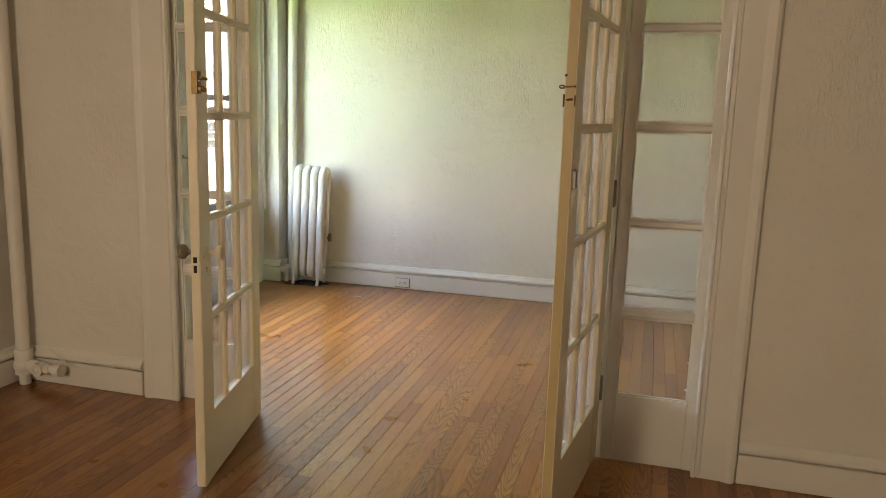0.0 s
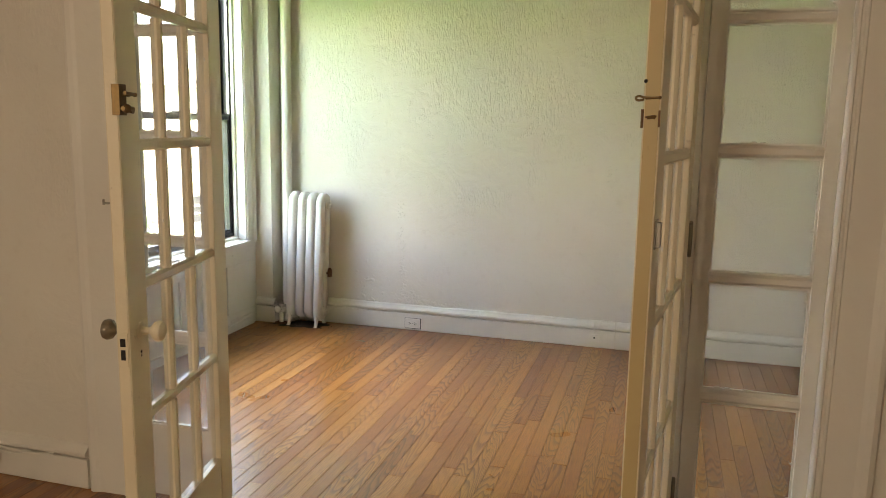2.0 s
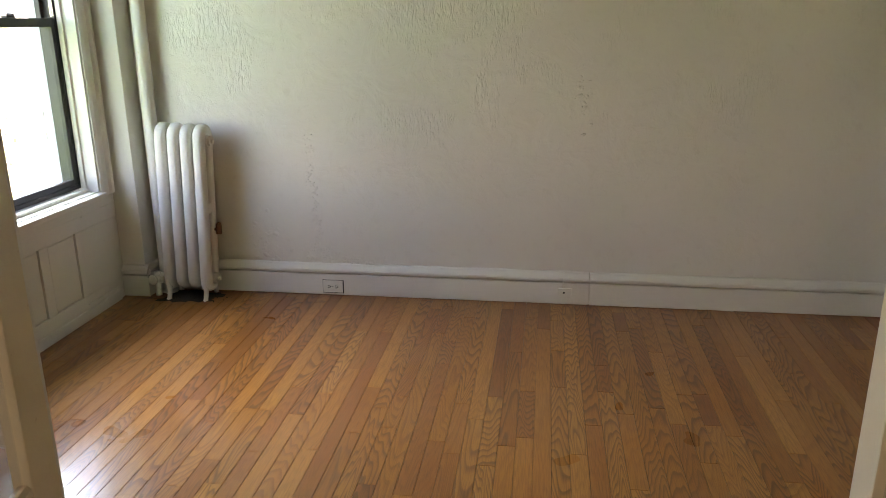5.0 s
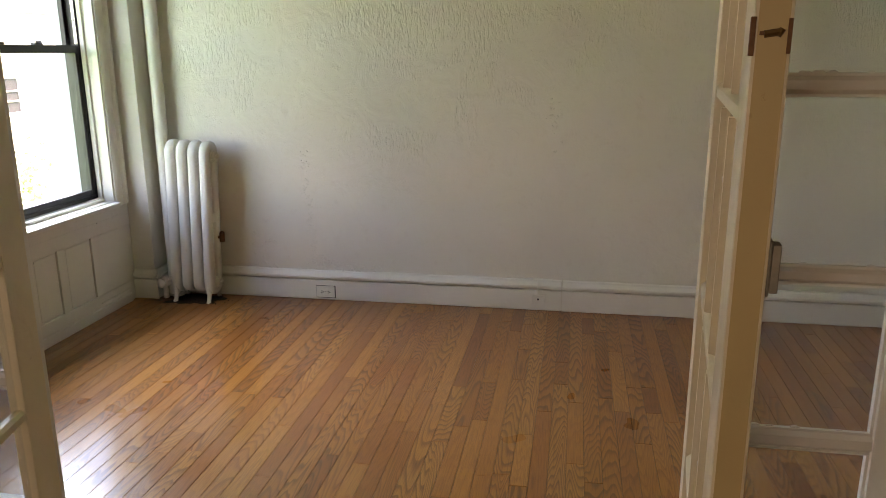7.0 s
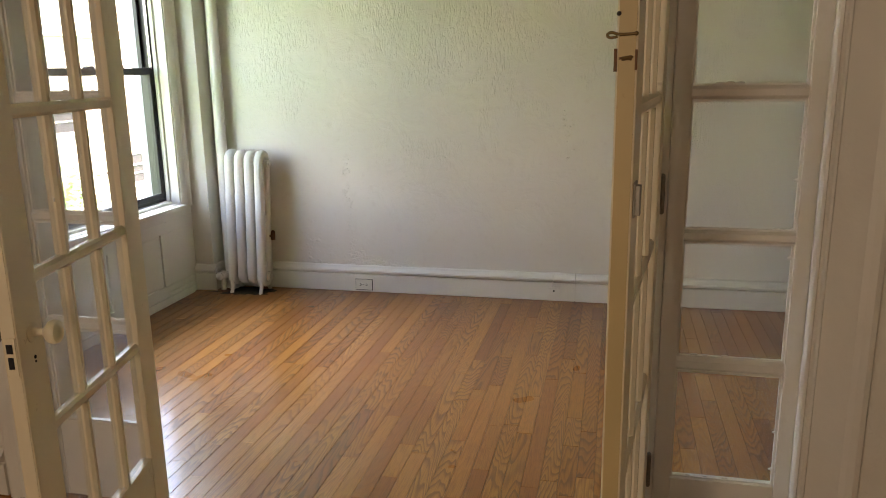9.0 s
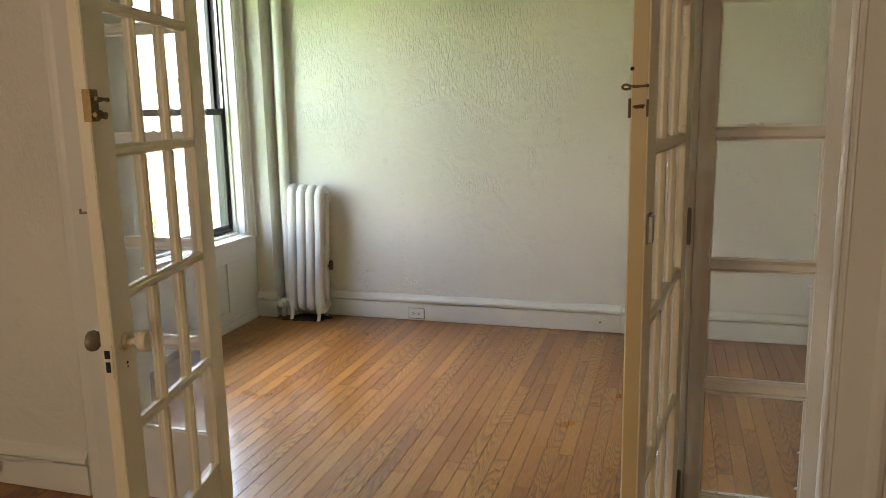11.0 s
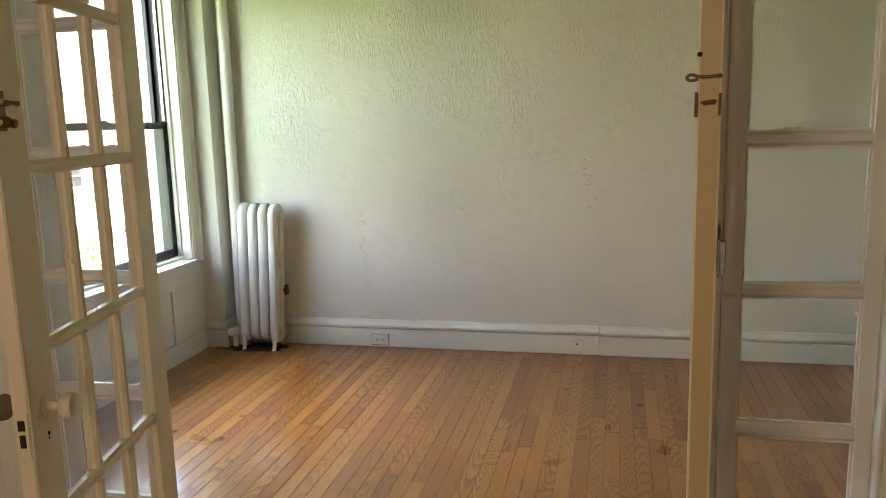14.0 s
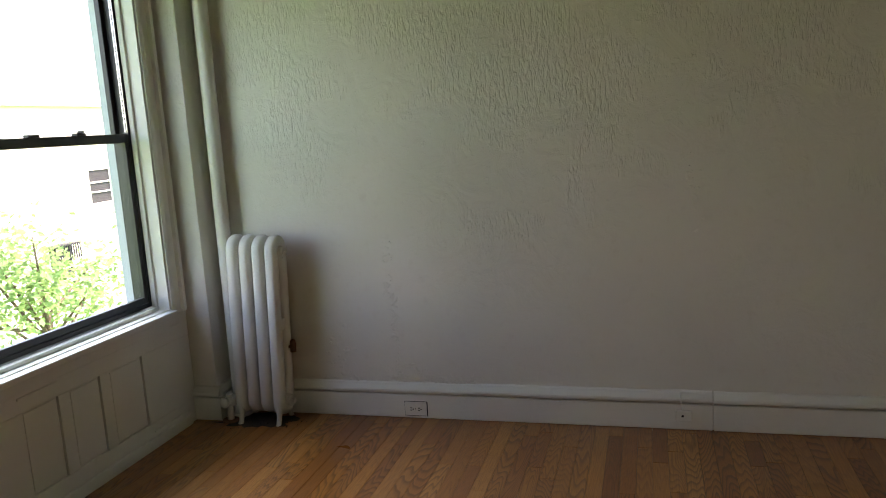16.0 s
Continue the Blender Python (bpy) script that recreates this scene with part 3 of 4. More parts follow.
# ---- the window ----
def sash_window():
    xa, xb = -3.365, -3.292
    root = holder("window_1", pose(0, 0, 0), "black aluminium double-hung window with clear panes", "window", kind="structure")
    a, b, s, t = WIN_A + 0.012, WIN_B - 0.012, WIN_S + 0.025, WIN_T - 0.01
    f = 0.024
    part("window_frame", boxes((xa - 0.02, xb, a, a + f, s, t), (xa - 0.02, xb, b - f, b, s, t), (xa - 0.02, xb, a + f, b - f, s, s + 0.022), (xa - 0.02, xb, a + f, b - f, t - f, t), bevel=0.002), BLACK, root)
    zm = 1.523
    for k, (x0, x1, z0, z1) in enumerate(((xb - 0.030, xb - 0.006, s + 0.022, zm + 0.022), (xa - 0.010, xa + 0.018, zm - 0.022, t - f))):
        st = 0.026
        sash = part("sash", boxes((x0, x1, a + f, a + f + st, z0, z1), (x0, x1, b - f - st, b - f, z0, z1), (x0, x1, a + f + st, b - f - st, z0, z0 + 0.032), (x0, x1, a + f + st, b - f - st, z1 - 0.042, z1), bevel=0.002), BLACK, root, "black aluminium sash")
        g = part("pane", boxes(((x0 + x1) / 2 - 0.002, (x0 + x1) / 2 + 0.002, a + f + st - 0.004, b - f - st + 0.004, z0 + 0.028, z1 - 0.038)), GLASS, sash, "clear window pane")
        g.visible_shadow = False
    part("sash_lock", boxes((xb - 0.034, xb - 0.004, 5.58, 5.64, zm + 0.022, zm + 0.034), (xb - 0.02, xb + 0.01, 5.60, 5.615, zm + 0.034, zm + 0.044), bevel=0.002), BLACK, root)
    part("sash_lock", boxes((xb - 0.034, xb - 0.004, 5.30, 5.36, zm + 0.022, zm + 0.034), bevel=0.002), BLACK, root)
    part("balance_strip", boxes((xb - 0.018, xb - 0.012, b - f - 0.004, b - f - 0.001, zm + 0.03, t - f), (xb - 0.006, xb - 0.002, b - f - 0.004, b - f - 0.001, zm + 0.03, t - f)), CHROME, root, "bright metal sash balance")
    # white wooden lining, stops and casings
    for y, d in ((WIN_B, -1), (WIN_A, 1)):
        lo, hi = min(y, y + d * 0.012), max(y, y + d * 0.012)
        part("jamb", boxes((xb, LEFT + 0.008, lo, hi, WIN_S, WIN_T), bevel=0.002), TRIM, root)
        lo, hi = min(y, y + d * 0.026), max(y, y + d * 0.026)
        part("stop", boxes((xb + 0.002, xb + 0.030, lo, hi, WIN_S, WIN_T), bevel=0.004), TRIM, root)
        w = 0.098
        pts = [(0, 0.004), (0, 0.016), (0.012, 0.022), (0.022, 0.012), (0.034, 0.016), (w - 0.03, 0.018), (w - 0.022, 0.034), (w - 0.006, 0.038), (w, 0.026), (w, 0.004)]
        part("window_casing", upright(bmesh.new(), [(LEFT + q, y - d * p) for p, q in pts], WIN_S - 0.02, WIN_T + 0.12), TRIM, root)
    part("window_head", boxes((LEFT, LEFT + 0.03, WIN_A - 0.098, WIN_B + 0.098, WIN_T, WIN_T + 0.13), (xb, LEFT, WIN_A, WIN_B, WIN_T - 0.012, WIN_T), bevel=0.003), TRIM, root)
    part("window_sill", boxes((xb, LEFT, WIN_A, WIN_B, WIN_S - 0.03, WIN_S + 0.004), (xb + 0.01, xb + 0.045, WIN_A + 0.026, WIN_B - 0.026, WIN_S + 0.004, WIN_S + 0.022), bevel=0.002), TRIM, root, "white painted window sill")
    part("stool", boxes((LEFT, -3.155, WIN_A - 0.11, WIN_B, WIN_S - 0.028, WIN_S), bevel=0.006), TRIM, root, "white painted window stool with rounded edge")
    part("apron", boxes((LEFT, LEFT + 0.018, WIN_A - 0.09, WIN_B - 0.04, WIN_S - 0.085, WIN_S - 0.029), bevel=0.005), TRIM, root)
    # outer reveal and sill of rough masonry
    part("reveal", boxes((OUT - 0.012, xa - 0.02, b - 0.004, b + 0.10, s - 0.1, t + 0.1), (OUT - 0.012, xa - 0.02, a - 0.1, a + 0.004, s - 0.1, t + 0.1)), STONE, root, "rough painted masonry reveal")
    part("outer_sill", boxes((OUT - 0.06, xa - 0.02, WIN_A - 0.1, WIN_B + 0.1, WIN_S - 0.10, WIN_S + 0.012), bevel=0.006), STONE, root, "weathered stone outer sill")


STONE = plain("painted_masonry", rgb(0.50, 0.53, 0.54), 0.8, 0.0, 22, 0.8, 0.35)
sash_window()


def wainscot():
    """The panelled wall under the window: posts, rails and two sunk panels."""
    x = LEFT - 0.03
    root = holder("wainscot", pose(0, 0, 0), "white painted wooden wainscot with sunk panels under the window", "wainscot", kind="structure")
    y = [WIN_A - 0.10, 6.088]
    f = LEFT + 0.006
    part("backing", boxes((x, LEFT - 0.012, WIN_A - 0.1, WIN_B + 0.02, 0.0, WIN_S - 0.03)), TRIM, root)
    part("bottom_rail", boxes((x, f, y[0], y[1], 0.0, 0.125), bevel=0.003), TRIM, root)
    part("top_rail", boxes((x, f, y[0], y[1], 0.478, WIN_S - 0.03), bevel=0.003), TRIM, root)
    for a, b in ((y[0], 4.96), (5.15, 5.215), (5.40, 5.465), (5.695, y[1] - 0.004)):
        part("post", boxes((x, f, a, b, 0.125, 0.478), bevel=0.003), TRIM, root)
    for a, b in ((4.96, 5.15), (5.215, 5.40), (5.465, 5.695)):
        part("panel", boxes((LEFT - 0.012, LEFT - 0.006, a + 0.0005, b - 0.0005, 0.1255, 0.4775), (LEFT - 0.0065, LEFT - 0.001, a + 0.010, b - 0.010, 0.135, 0.468), bevel=0.0025), TRIM, root)
    part("upper_strip", boxes((f, f + 0.007, 5.76, 6.02, 0.548, 0.560), bevel=0.002), TRIM, root)
    part("upper_strip", boxes((f, f + 0.007, 4.94, 5.15, 0.532, 0.542), bevel=0.002), TRIM, root)
    part("base_strip", boxes((f, f + 0.008, 5.72, 6.03, 0.075, 0.082), bevel=0.002), TRIM, root)
    part("shoe", boxes((f, f + 0.016, y[0], 6.02, 0, 0.055), bevel=0.005), TRIM, root, "white shoe moulding")


wainscot()


# ---- radiator, pipes, small fittings of the back room ----
def stadium(half, z0, z1, steps=9):
    """A closed upright loop in (y, z): two straight columns joined by round ends."""
    pts = []
    for k in range(steps + 1):
        a = math.pi * k / steps
        pts.append((half * math.cos(a), z1 - half + half * math.sin(a)))
    for k in range(steps + 1):
        a = math.pi + math.pi * k / steps
        pts.append((half * math.cos(a), z0 + half * 0.7 + half * 0.7 * math.sin(a)))
    return pts


def section(name, x, y, z0, z1, material, root, sides=20):
    loop = stadium(0.046, z0, z1)
    bm = bmesh.new()
    rings = []
    n = len(loop)
    for i, (py, pz) in enumerate(loop):
        ay, az = loop[i - 1]
        by, bz = loop[(i + 1) % n]
        ty, tz = by - ay, bz - az
        d = math.hypot(ty, tz) or 1
        ny, nz = tz / d, -ty / d
        ring = []
        for k in range(sides):
            a = 2 * math.pi * k / sides
            cx = math.copysign(abs(math.cos(a)) ** 0.62, math.cos(a)) * 0.0292
            cr = math.copysign(abs(math.sin(a)) ** 0.62, math.sin(a)) * 0.031
            ring.append(bm.verts.new((x + cx, y + py + ny * cr, pz + nz * cr)))
        rings.append(ring)
    for i in range(n):
        a, b = rings[i], rings[(i + 1) % n]
        for k in range(sides):
            bm.faces.new((a[k], a[(k + 1) % sides], b[(k + 1) % sides], b[k]))
    # the web that ties the two columns at mid height, and the hubs
    box(bm, x - 0.022, x + 0.022, y - 0.03, y + 0.03, 0.50, 0.56, bevel=0.008)
    for z in (z0 + 0.045, z1 - 0.06):
        rod(bm, (x - 0.037, y, z), (x + 0.037, y, z), 0.034)
    ob = part(name, bm, material, root, smooth=True)
    ob.data.set_sharp_from_angle(angle=0.55)
    return ob


def radiator():
    x0, pitch, y, z0, z1 = -2.913, 0.0725, 6.122, 0.075, 0.968
    root = holder("radiator", pose(-2.80, 6.12, 0) @ pose(0, 0, 0, 0, 2.4, 0) @ pose(2.80, -6.12, 0), "white painted cast-iron column radiator with four sections", "radiator")
    for k in range(4):
        section("section", x0 + k * pitch, y, z0 if k in (0, 3) else z0 + 0.012, z1, IRON, root)
    for k in (0, 3):
        for s in (-1, 1):
            bm = bmesh.new()
            x, c = x0 + k * pitch, y + s * 0.052
            path = [(c, 0.20, 0.026), (c + s * 0.004, 0.11, 0.022), (c + s * 0.008, 0.05, 0.014), (c + s * 0.018, 0.014, 0.013), (c + s * 0.028, 0.0, 0.015)]
            rings = [[bm.verts.new((x + math.cos(2 * math.pi * j / 10) * r, yy + math.sin(2 * math.pi * j / 10) * r, z)) for j in range(10)] for yy, z, r in path]
            for a, b in zip(rings, rings[1:]):
                for j in range(10):
                    bm.faces.new((a[j], a[(j + 1) % 10], b[(j + 1) % 10], b[j]))
            bm.faces.new(rings[0])
            bm.faces.new(rings[-1])
            part("leg", bm, IRON, root, smooth=True)
    x1 = x0 + 3 * pitch
    part("end_plug", rod(rod(bmesh.new(), (x1 + 0.03, y, z1 - 0.06), (x1 + 0.052, y, z1 - 0.06), 0.028), (x1 + 0.05, y, z1 - 0.06), (x1 + 0.062, y, z1 - 0.06), 0.014, sides=6), IRON, root)
    part("end_plug", rod(rod(bmesh.new(), (x1 + 0.03, y, z0 + 0.045), (x1 + 0.05, y, z0 + 0.045), 0.030), (x1 + 0.05, y, z0 + 0.045), (x1 + 0.064, y, z0 + 0.045), 0.015, sides=6), IRON, root)
    part("air_vent", ball(rod(rod(bmesh.new(), (x1 + 0.028, y + 0.035, 0.40), (x1 + 0.052, y + 0.035, 0.40), 0.008), (x1 + 0.052, y + 0.035, 0.375), (x1 + 0.052, y + 0.035, 0.425), 0.016), (x1 + 0.052, y + 0.035, 0.428), 0.015), RUST, root, "rusty air vent")
    vx, vy, vz = x0 - 0.072, y - 0.055, 0.112
    v = part("supply_valve", ball(rod(rod(rod(bmesh.new(), (vx, vy, vz), (x0 - 0.02, y, vz + 0.005), 0.022), (vx, vy, 0.0), (vx, vy, 0.15), 0.018), (vx + 0.01, vy, vz), (vx + 0.035, vy + 0.028, vz), 0.031, sides=6), (vx, vy, vz), 0.031), IRON, root, "lumpy painted steam valve", True)
    part("valve_handle", lathe(bmesh.new(), [(0.008, 0.0), (0.010, 0.022), (0.024, 0.026), (0.029, 0.036), (0.029, 0.044), (0.020, 0.054), (0.006, 0.057)], Matrix.Translation((vx, vy, vz)) @ Vector((-0.25, -1, 0)).to_track_quat("Z", "Y").to_matrix().to_4x4()), IRON, v, "round white valve handle", True)
    part("floor_flange", lathe(bmesh.new(), [(0.045, 0.0), (0.045, 0.005), (0.022, 0.010)], pose(vx, vy, 0)), RUST, v, "rusty flange on the floor")


radiator()


def grime():
    """Dirt and bare blackened boards under the radiator, with a ragged edge."""
    r = random.Random(5)
    bm = bmesh.new()
    rim = []
    for k in range(44):
        a = 2 * math.pi * k / 44
        q = 1 + r.uniform(-0.22, 0.16)
        rim.append(bm.verts.new((-2.87 + 0.24 * q * math.cos(a), 6.11 + 0.10 * q * math.sin(a), 0.0012)))
    bm.faces.new(rim)
    for _ in range(40):
        bmesh.ops.create_icosphere(bm, subdivisions=1, radius=r.uniform(0.002, 0.006), matrix=Matrix.Translation((-2.9 + r.gauss(0, 0.12), 6.07 + r.gauss(0, 0.04), 0.003)))
    ob = part("floor_grime", bm, GRIME)
    tagged(ob, "black dirt and plaster crumbs under the radiator", "dirt", kind="stuff")


GRIME = plain("floor_dirt", rgb(0.03, 0.022, 0.016), 0.8, 0.0, 40, 0.4, 0.5)
grime()

riser = holder("steam_pipe", pose(0, 0, 0), "white painted steam riser in the corner of the room", "pipe")
part("pipe", rod(bmesh.new(), (-2.985, 6.178, 0), (-2.965, 6.178, CEILING), 0.037, sides=28), IRON, riser, smooth=True)
part("collar", lathe(bmesh.new(), [(0.062, 0), (0.062, 0.004), (0.045, 0.010), (0.038, 0.012)], pose(-2.985, 6.178, 0.002)), IRON, riser)


def outlet():
    y = FAR - 0.022
    root = holder("power_outlet", pose(-1.995, y, 0.055), "white double power outlet set sideways in the baseboard", "outlet")
    part("cover_plate", boxes((-0.058, 0.058, -0.009, 0.002, -0.036, 0.036), bevel=0.002), WHITE, root)
    for s in (-1, 1):
        r = part("receptacle", lathe(bmesh.new(), [(0.0165, 0), (0.0165, 0.003), (0.0155, 0.004)], pose(s * 0.021, -0.009, 0, 90), 20), WHITE, root)
        part("slot", boxes((s * 0.021 - 0.006, s * 0.021 + 0.003, -0.0142, -0.0125, 0.004, 0.008), (s * 0.021 - 0.006, s * 0.021 + 0.003, -0.0142, -0.0125, -0.008, -0.004)), DARK, r)
        part("ground_hole", rod(bmesh.new(), (s * 0.021 + 0.009, -0.0142, 0), (s * 0.021 + 0.009, -0.0125, 0), 0.0034, sides=10), DARK, r)
    # black sheet behind the plate, painting the shade of a gap round it
    part("gap_shade", boxes((-0.061, 0.063, -0.002, 0.004, -0.041, 0.038)), DARK, root)
    part("screw", rod(bmesh.new(), (0, -0.0105, 0), (0, -0.0085, 0), 0.003, sides=10), STEEL, root)


outlet()


def cable_jack():
    root = holder("cable_jack", pose(-0.674, FAR - 0.026, 0.073), "small square white cable jack on the baseboard", "jack")
    part("housing", boxes((-0.037, 0.037, -0.012, 0.004, -0.026, 0.026), bevel=0.003), WHITE, root)
    part("socket", rod(bmesh.new(), (-0.004, -0.0135, 0.002), (-0.004, -0.011, 0.002), 0.006, sides=12), DARK, root)
    tube("cord", [(-0.008, -0.004, 0.024), (-0.009, -0.009, 0.05), (-0.008, -0.012, 0.07), (-0.010, -0.002, 0.098), (-0.010, 0.012, 0.112)], 0.0035, WHITE, root, "short painted cord")


cable_jack()

# ---- fittings of the front room ----
pipe2 = holder("steam_pipe", pose(0, 0, 0), "white painted steam riser with a capped valve near the floor", "pipe")
part("pipe", rod(bmesh.new(), (-3.13, 3.412, 0.16), (-3.13, 3.412, CEILING), 0.034, sides=28), IRON, pipe2, smooth=True)
part("elbow", ball(rod(rod(bmesh.new(), (-3.13, 3.412, 0.055), (-3.13, 3.412, 0.19), 0.045), (-3.13, 3.412, 0.10), (-3.04, 3.405, 0.095), 0.036), (-3.13, 3.412, 0.10), 0.052), IRON, pipe2, "lumpy painted pipe tee", True)
part("stub", rod(bmesh.new(), (-3.13, 3.412, 0.0), (-3.13, 3.412, 0.06), 0.028), IRON, pipe2)
part("valve", ball(rod(rod(bmesh.new(), (-3.05, 3.405, 0.095), (-2.93, 3.40, 0.10), 0.020), (-3.02, 3.37, 0.095), (-3.02, 3.42, 0.095), 0.034), (-3.02, 3.40, 0.095), 0.036), IRON, pipe2, "painted valve body", True)
part("nut", rod(rod(bmesh.new(), (-2.985, 3.402, 0.097), (-2.955, 3.402, 0.098), 0.027, sides=6), (-2.925, 3.40, 0.10), (-2.885, 3.40, 0.10), 0.033), IRON, pipe2, "painted pipe cap")
wire = holder("loose_cable", pose(0, 0, 0), "loose painted-over cable drooping along the baseboard", "cable")
tube("cord", [(-2.99, 3.449, 0.185), (-2.95, 3.446, 0.165), (-2.90, 3.444, 0.122), (-2.83, 3.444, 0.108), (-2.74, 3.444, 0.125), (-2.66, 3.446, 0.131), (-2.60, 3.450, 0.142)], 0.0048, TRIM, wire)
nail = holder("nail", pose(0.351, FRONT, 0.851), "small dark nail in the plaster wall", "nail")
part("head", ball(rod(bmesh.new(), (0, 0.01, 0), (0, -0.006, 0), 0.002, sides=8), (0, -0.006, 0), 0.005, (1, 0.5, 1), 8, 6), DARK, nail)


def flaking(name, spots, label):
    """Blistered paint and crumbled plaster: low uneven lumps on the wall."""
    r = random.Random(len(spots) * 13)
    bm = bmesh.new()
    for x, z, sx, sz, count in spots:
        for _ in range(count):
            size = r.uniform(0.004, 0.013)
            at = (x + r.gauss(0, sx), FAR + 0.001, z + r.gauss(0, sz))
            m = Matrix.Translation(at) @ pose(0, 0, 0, 0, r.uniform(-60, 60), 0) @ Matrix.Diagonal((r.uniform(0.7, 2.2), r.uniform(0.35, 0.65), r.uniform(0.4, 1.2), 1))
            bmesh.ops.create_icosphere(bm, subdivisions=1, radius=size, matrix=m)
    ob = structure(name, bm, WALL, label, "plaster", True)
    return tagged(ob, kind="stuff")


flaking("flaked_plaster", [(-2.05, 0.23, 0.06, 0.035, 150), (-1.95, 0.20, 0.10, 0.02, 120), (-1.82, 0.19, 0.07, 0.012, 80), (-2.08, 0.42, 0.012, 0.09, 50),
                           (-2.10, 0.72, 0.018, 0.12, 40), (-2.38, 0.30, 0.05, 0.07, 40), (-1.35, 0.17, 0.12, 0.008, 26), (-0.62, 1.12, 0.018, 0.07, 26)], "blistered and crumbling plaster paint on the wall")


# ---- outside the window: street trees, a facade, the ground ----
def foliage(name, colour):
    n = Nodes(name)
    rand = n.add("NewGeometry").outputs["Random Per Island"]
    col = n.mix(rand, colour, tuple(c * 0.6 for c in colour[:3]) + (1.0,))
    lit = n.add("BsdfDiffuse", Color=col)
    thin = n.add("BsdfTranslucent", Color=n.mix(0.5, col, rgb(0.30, 0.40, 0.14)))
    both = n.add("MixShader", Fac=0.45, i1=lit.outputs[0], i2=thin.outputs[0])
    n.tree.links.new(both.outputs[0], n.out.inputs[0])
    return n.mat


LEAF = foliage("leaf", rgb(0.25, 0.42, 0.18))
BARK = plain("bark", rgb(0.12, 0.09, 0.065), 0.9, 0.0, 12, 0.9, 0.5)
FACADE = plain("pale_brick", rgb(0.64, 0.62, 0.59), 0.85, 0.0, 6, 0.4, 0.2)
SHADE = plain("facade_pane", rgb(0.022, 0.020, 0.026), 0.7, 0.0, 2, 0.0, 0.3)
GRASS = plain("garden_green", rgb(0.10, 0.23, 0.05), 0.9, 0.0, 0.7, 0.5, 0.6)
GROUND = -6.0
structure("ground", boxes((-600, OUT - 0.3, -600, 600, GROUND - 0.5, GROUND)), GRASS, "green garden ground below the window", "ground")


def tree(at, height, spread, seed, label):
    r = random.Random(seed)
    root = holder("tree", pose(at[0], at[1], GROUND), label, "tree", "garden trees")
    bm = bmesh.new()
    rod(bm, (0, 0, 0), (0.1, 0.05, height * 0.55), 0.17, 0.09, 10)
    tips = []
    for k in range(15):
        a, e = r.uniform(0, 6.28), r.uniform(0.25, 1.2)
        base = Vector((0.1, 0.05, height * r.uniform(0.35, 0.55)))
        tip = base + Vector((math.cos(a) * math.cos(e), math.sin(a) * math.cos(e), math.sin(e))) * spread * r.uniform(0.6, 1.0)
        rod(bm, base, tip, 0.05, 0.015, 6)
        tips += [tip, base.lerp(tip, 0.62), base.lerp(tip, 0.82)]
    part("trunk", bm, BARK, root, "brown bark trunk and limbs")
    verts, faces = [], []
    for tip in tips:
        for _ in range(74):
            c = tip + Vector((r.gauss(0, 0.42), r.gauss(0, 0.42), r.gauss(0, 0.32)))
            q = Euler((r.uniform(-1, 1), r.uniform(-1, 1), r.uniform(0, 6.28))).to_matrix()
            s = r.uniform(0.055, 0.115)
            i = len(verts)
            verts += [c + q @ Vector(p) * s for p in ((0, -1, 0), (0.55, -0.1, 0.12), (0, 1.1, 0), (-0.55, -0.1, 0.12))]
            faces += [(i, i + 1, i + 2), (i, i + 2, i + 3)]
    data = bpy.data.meshes.new("crown")
    data.from_pydata(verts, [], faces)
    data.materials.append(LEAF)
    ob = new("crown", data)
    ob.parent = root
    tagged(ob, "sunlit green leaves", kind="stuff")


tree((-13.5, 15.7), 7.2, 2.6, 3, "leafy green garden tree in sunlight")
# out of view, added near the window to bounce green light indoors
tree((-8.2, 5.0), 6.6, 3.0, 11, "leafy green garden tree in sunlight")


def house():
    root = holder("apartment_building", pose(-25, 30, GROUND), "pale sunlit apartment building beyond the garden", "building")
    w, d, h = 34.0, 10.0, 9.3
    part("wall", boxes((-d, 0, -w / 2, w / 2, 0, h)), FACADE, root)
    part("roof", boxes((-d - 0.3, 0.35, -w / 2 - 0.3, w / 2 + 0.3, h, h + 0.35), bevel=0.04), FACADE, root, "pale cornice and flat roof")
    for k in range(4):
        for y, z, wide, tall in ((1.15 + (k - 2) * 8.0, 4.95, 1.5, 1.62), (-1.75 + (k - 2) * 8.0, 1.95, 1.4, 1.62)):
            e = 0.07
            bars = [(0.0, 0.07, y, y + wide, z, z + e), (0.0, 0.07, y, y + wide, z + tall - e, z + tall), (0.0, 0.07, y, y + e, z + e, z + tall - e), (0.0, 0.07, y + wide - e, y + wide, z + e, z + tall - e)]
            bars += [(0.0, 0.07, y + e, y + wide - e, z + tall * c - 0.03, z + tall * c + 0.03) for c in (0.35, 0.62)]
            win = part("window", boxes(*bars), WHITE, root, "white barred window")
            part("pane", boxes((0.0, 0.02, y + 0.06, y + wide - 0.06, z + 0.06, z + tall - 0.06)), SHADE, win, "dark pane")
            part("sill", boxes((0.0, 0.16, y - 0.08, y + wide + 0.08, z - 0.10, z)), FACADE, win)
    part("balcony_rail", boxes((0.0, 0.5, -1.9, -0.3, 3.50, 3.57), *[(0.42, 0.47, -1.88 + 0.13 * q, -1.85 + 0.13 * q, 2.9, 3.5) for q in range(13)]), SHADE, root, "dark iron balcony rail")


house()


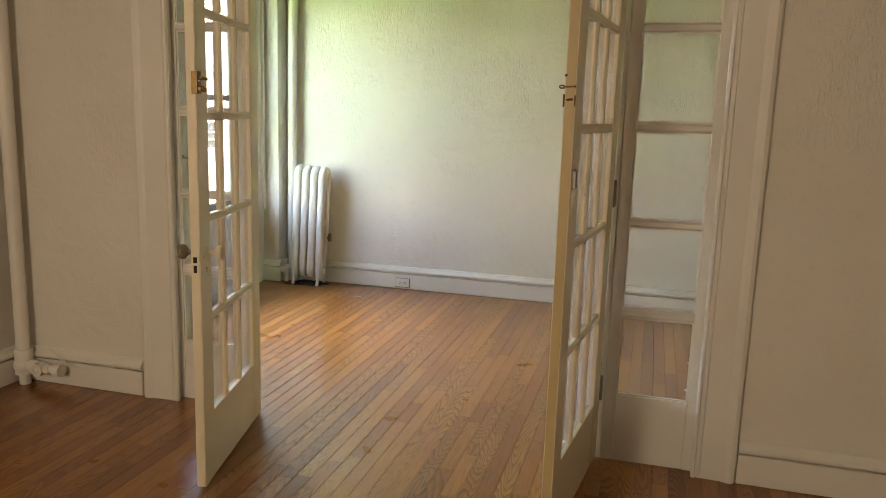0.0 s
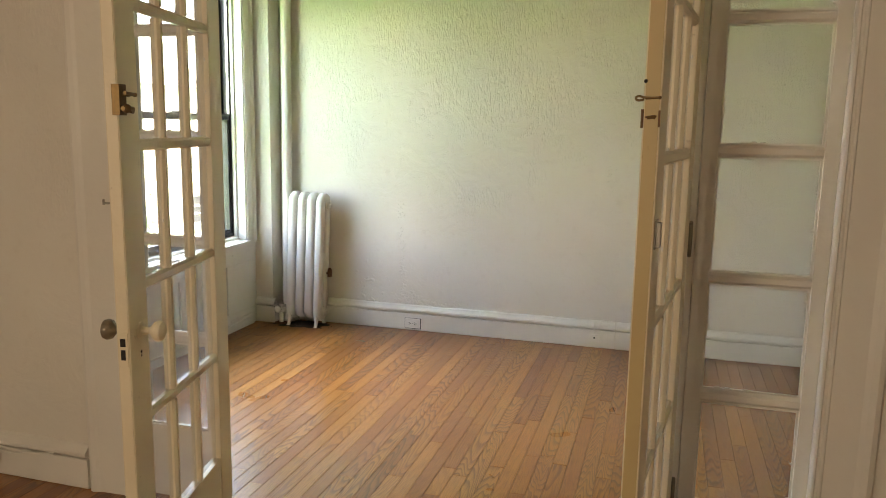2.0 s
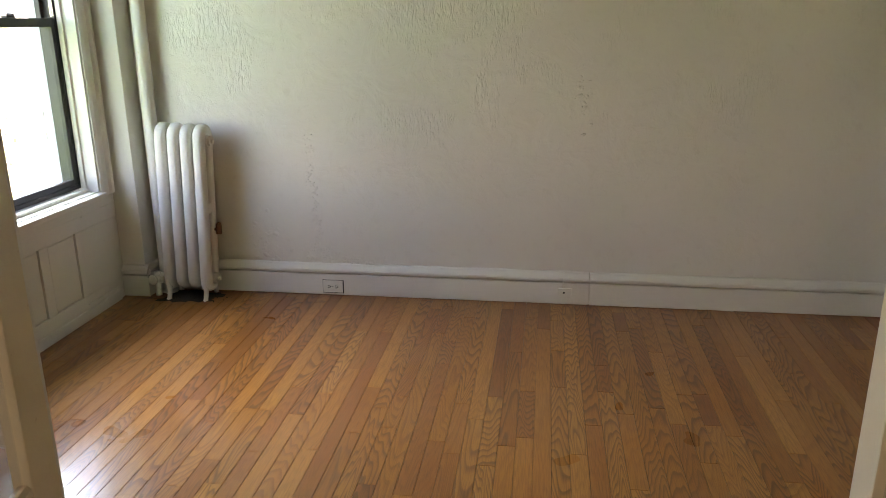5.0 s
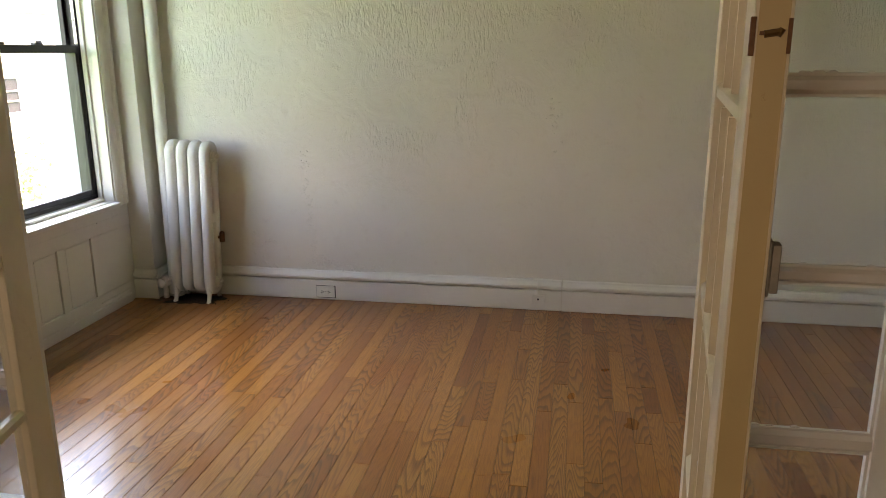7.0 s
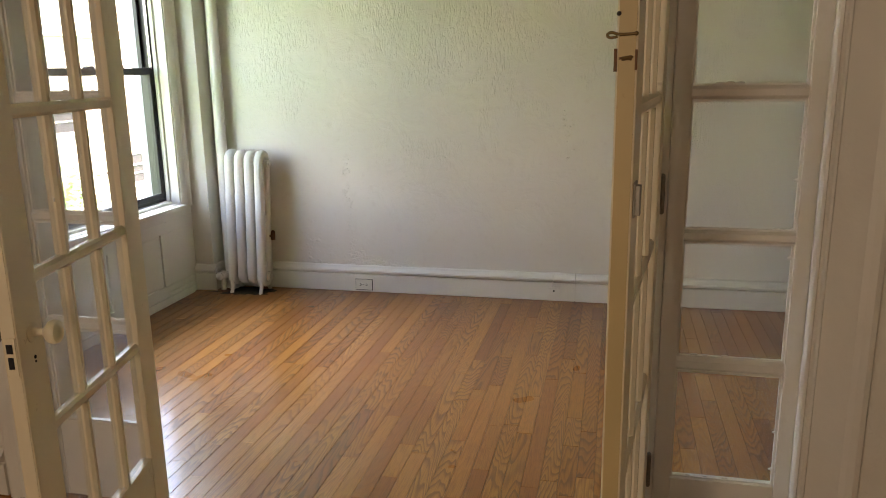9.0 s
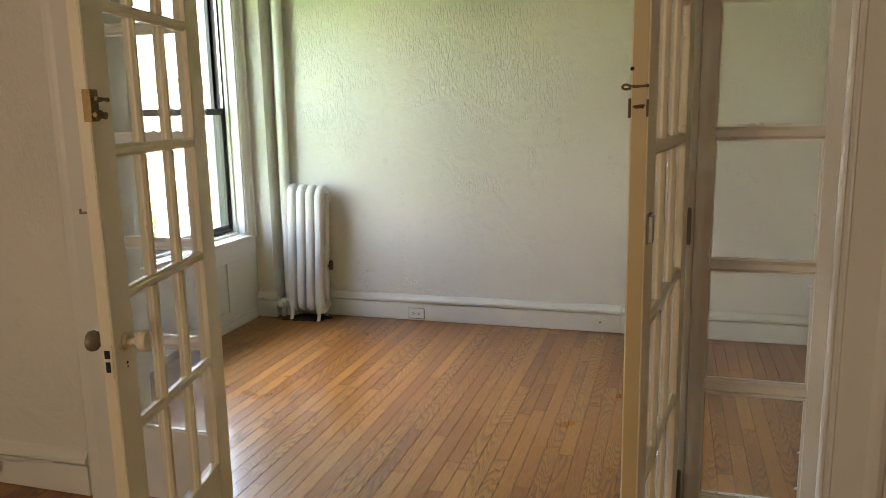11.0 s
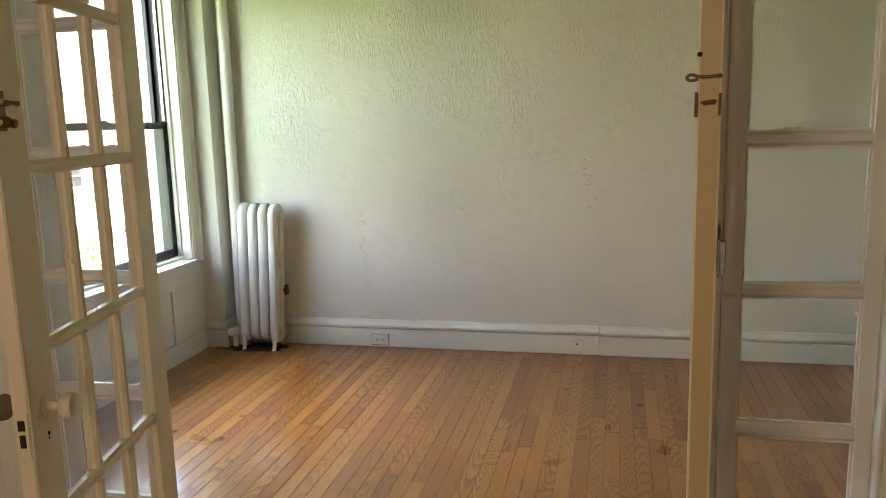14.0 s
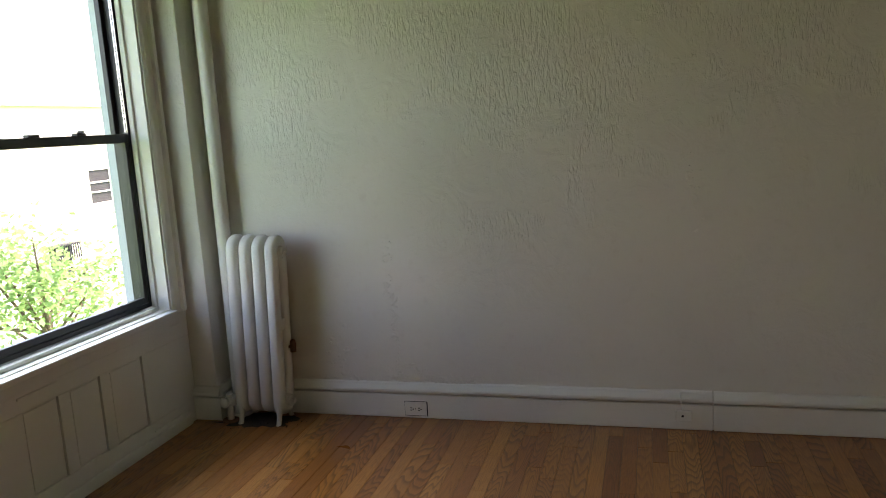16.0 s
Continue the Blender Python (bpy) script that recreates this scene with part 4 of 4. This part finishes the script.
# ---- the oak strips of the floor ----
def plank_mesh(length, width):
    """A strip with eased upper edges, lying along y from its origin."""
    w, e, g = width / 2 - 0.0004, 0.0010, 0.0003
    verts = [(-w, g, -0.018), (w, g, -0.018), (w, length - g, -0.018), (-w, length - g, -0.018),
             (-w, g, -e), (w, g, -e), (w, length - g, -e), (-w, length - g, -e),
             (-w + e, g + e, 0), (w - e, g + e, 0), (w - e, length - g - e, 0), (-w + e, length - g - e, 0)]
    faces = [(0, 1, 5, 4), (1, 2, 6, 5), (2, 3, 7, 6), (3, 0, 4, 7), (4, 5, 9, 8), (5, 6, 10, 9), (6, 7, 11, 10), (7, 4, 8, 11), (8, 9, 10, 11)]
    return verts, faces


def lay_floor():
    r = random.Random(21)
    width = 0.066
    lengths = [0.26, 0.38, 0.52, 0.68, 0.84, 1.02, 1.25, 1.5]
    shared = {}
    for q in lengths:
        v, f = plank_mesh(q, width)
        data = bpy.data.meshes.new("plank")
        data.from_pydata(v, [], f)
        data.materials.append(OAK)
        shared[q] = data
    verts, faces, count = [], [], 0
    x = LEFT - 0.02
    while x < ROOM_R + 0.1:
        y = ROOM_B + 0.002
        first = True
        while y < FAR - 0.03:
            q = r.choice(lengths)
            if first:
                q, first = r.uniform(0.1, 0.9), False
            q = min(q, FAR - 0.002 - y)
            near = q in shared and -2.75 < x < 0.55 and 2.9 < y + q / 2 and y < FAR and count < 300
            if near:
                ob = new("plank", shared[q])
                ob.location = (x, y, r.uniform(-0.0003, 0.0003))
                ob.rotation_euler = (0, r.gauss(0, 0.0045), 0)
                ob.parent = FLOOR
                count += 1
            else:
                v, f = plank_mesh(q, width)
                k = len(verts)
                dz = r.uniform(-0.0003, 0.0003)
                tilt = r.gauss(0, 0.0045)
                verts += [(a + x, b + y, c + dz - a * tilt) for a, b, c in v]
                faces += [tuple(i + k for i in face) for face in f]
            y += q
        x += width
    data = bpy.data.meshes.new("planks")
    data.from_pydata(verts, [], faces)
    data.materials.append(OAK)
    rest = new("planks", data)
    rest.parent = FLOOR
    tagged(rest, "varnished oak strips", kind="stuff")


lay_floor()
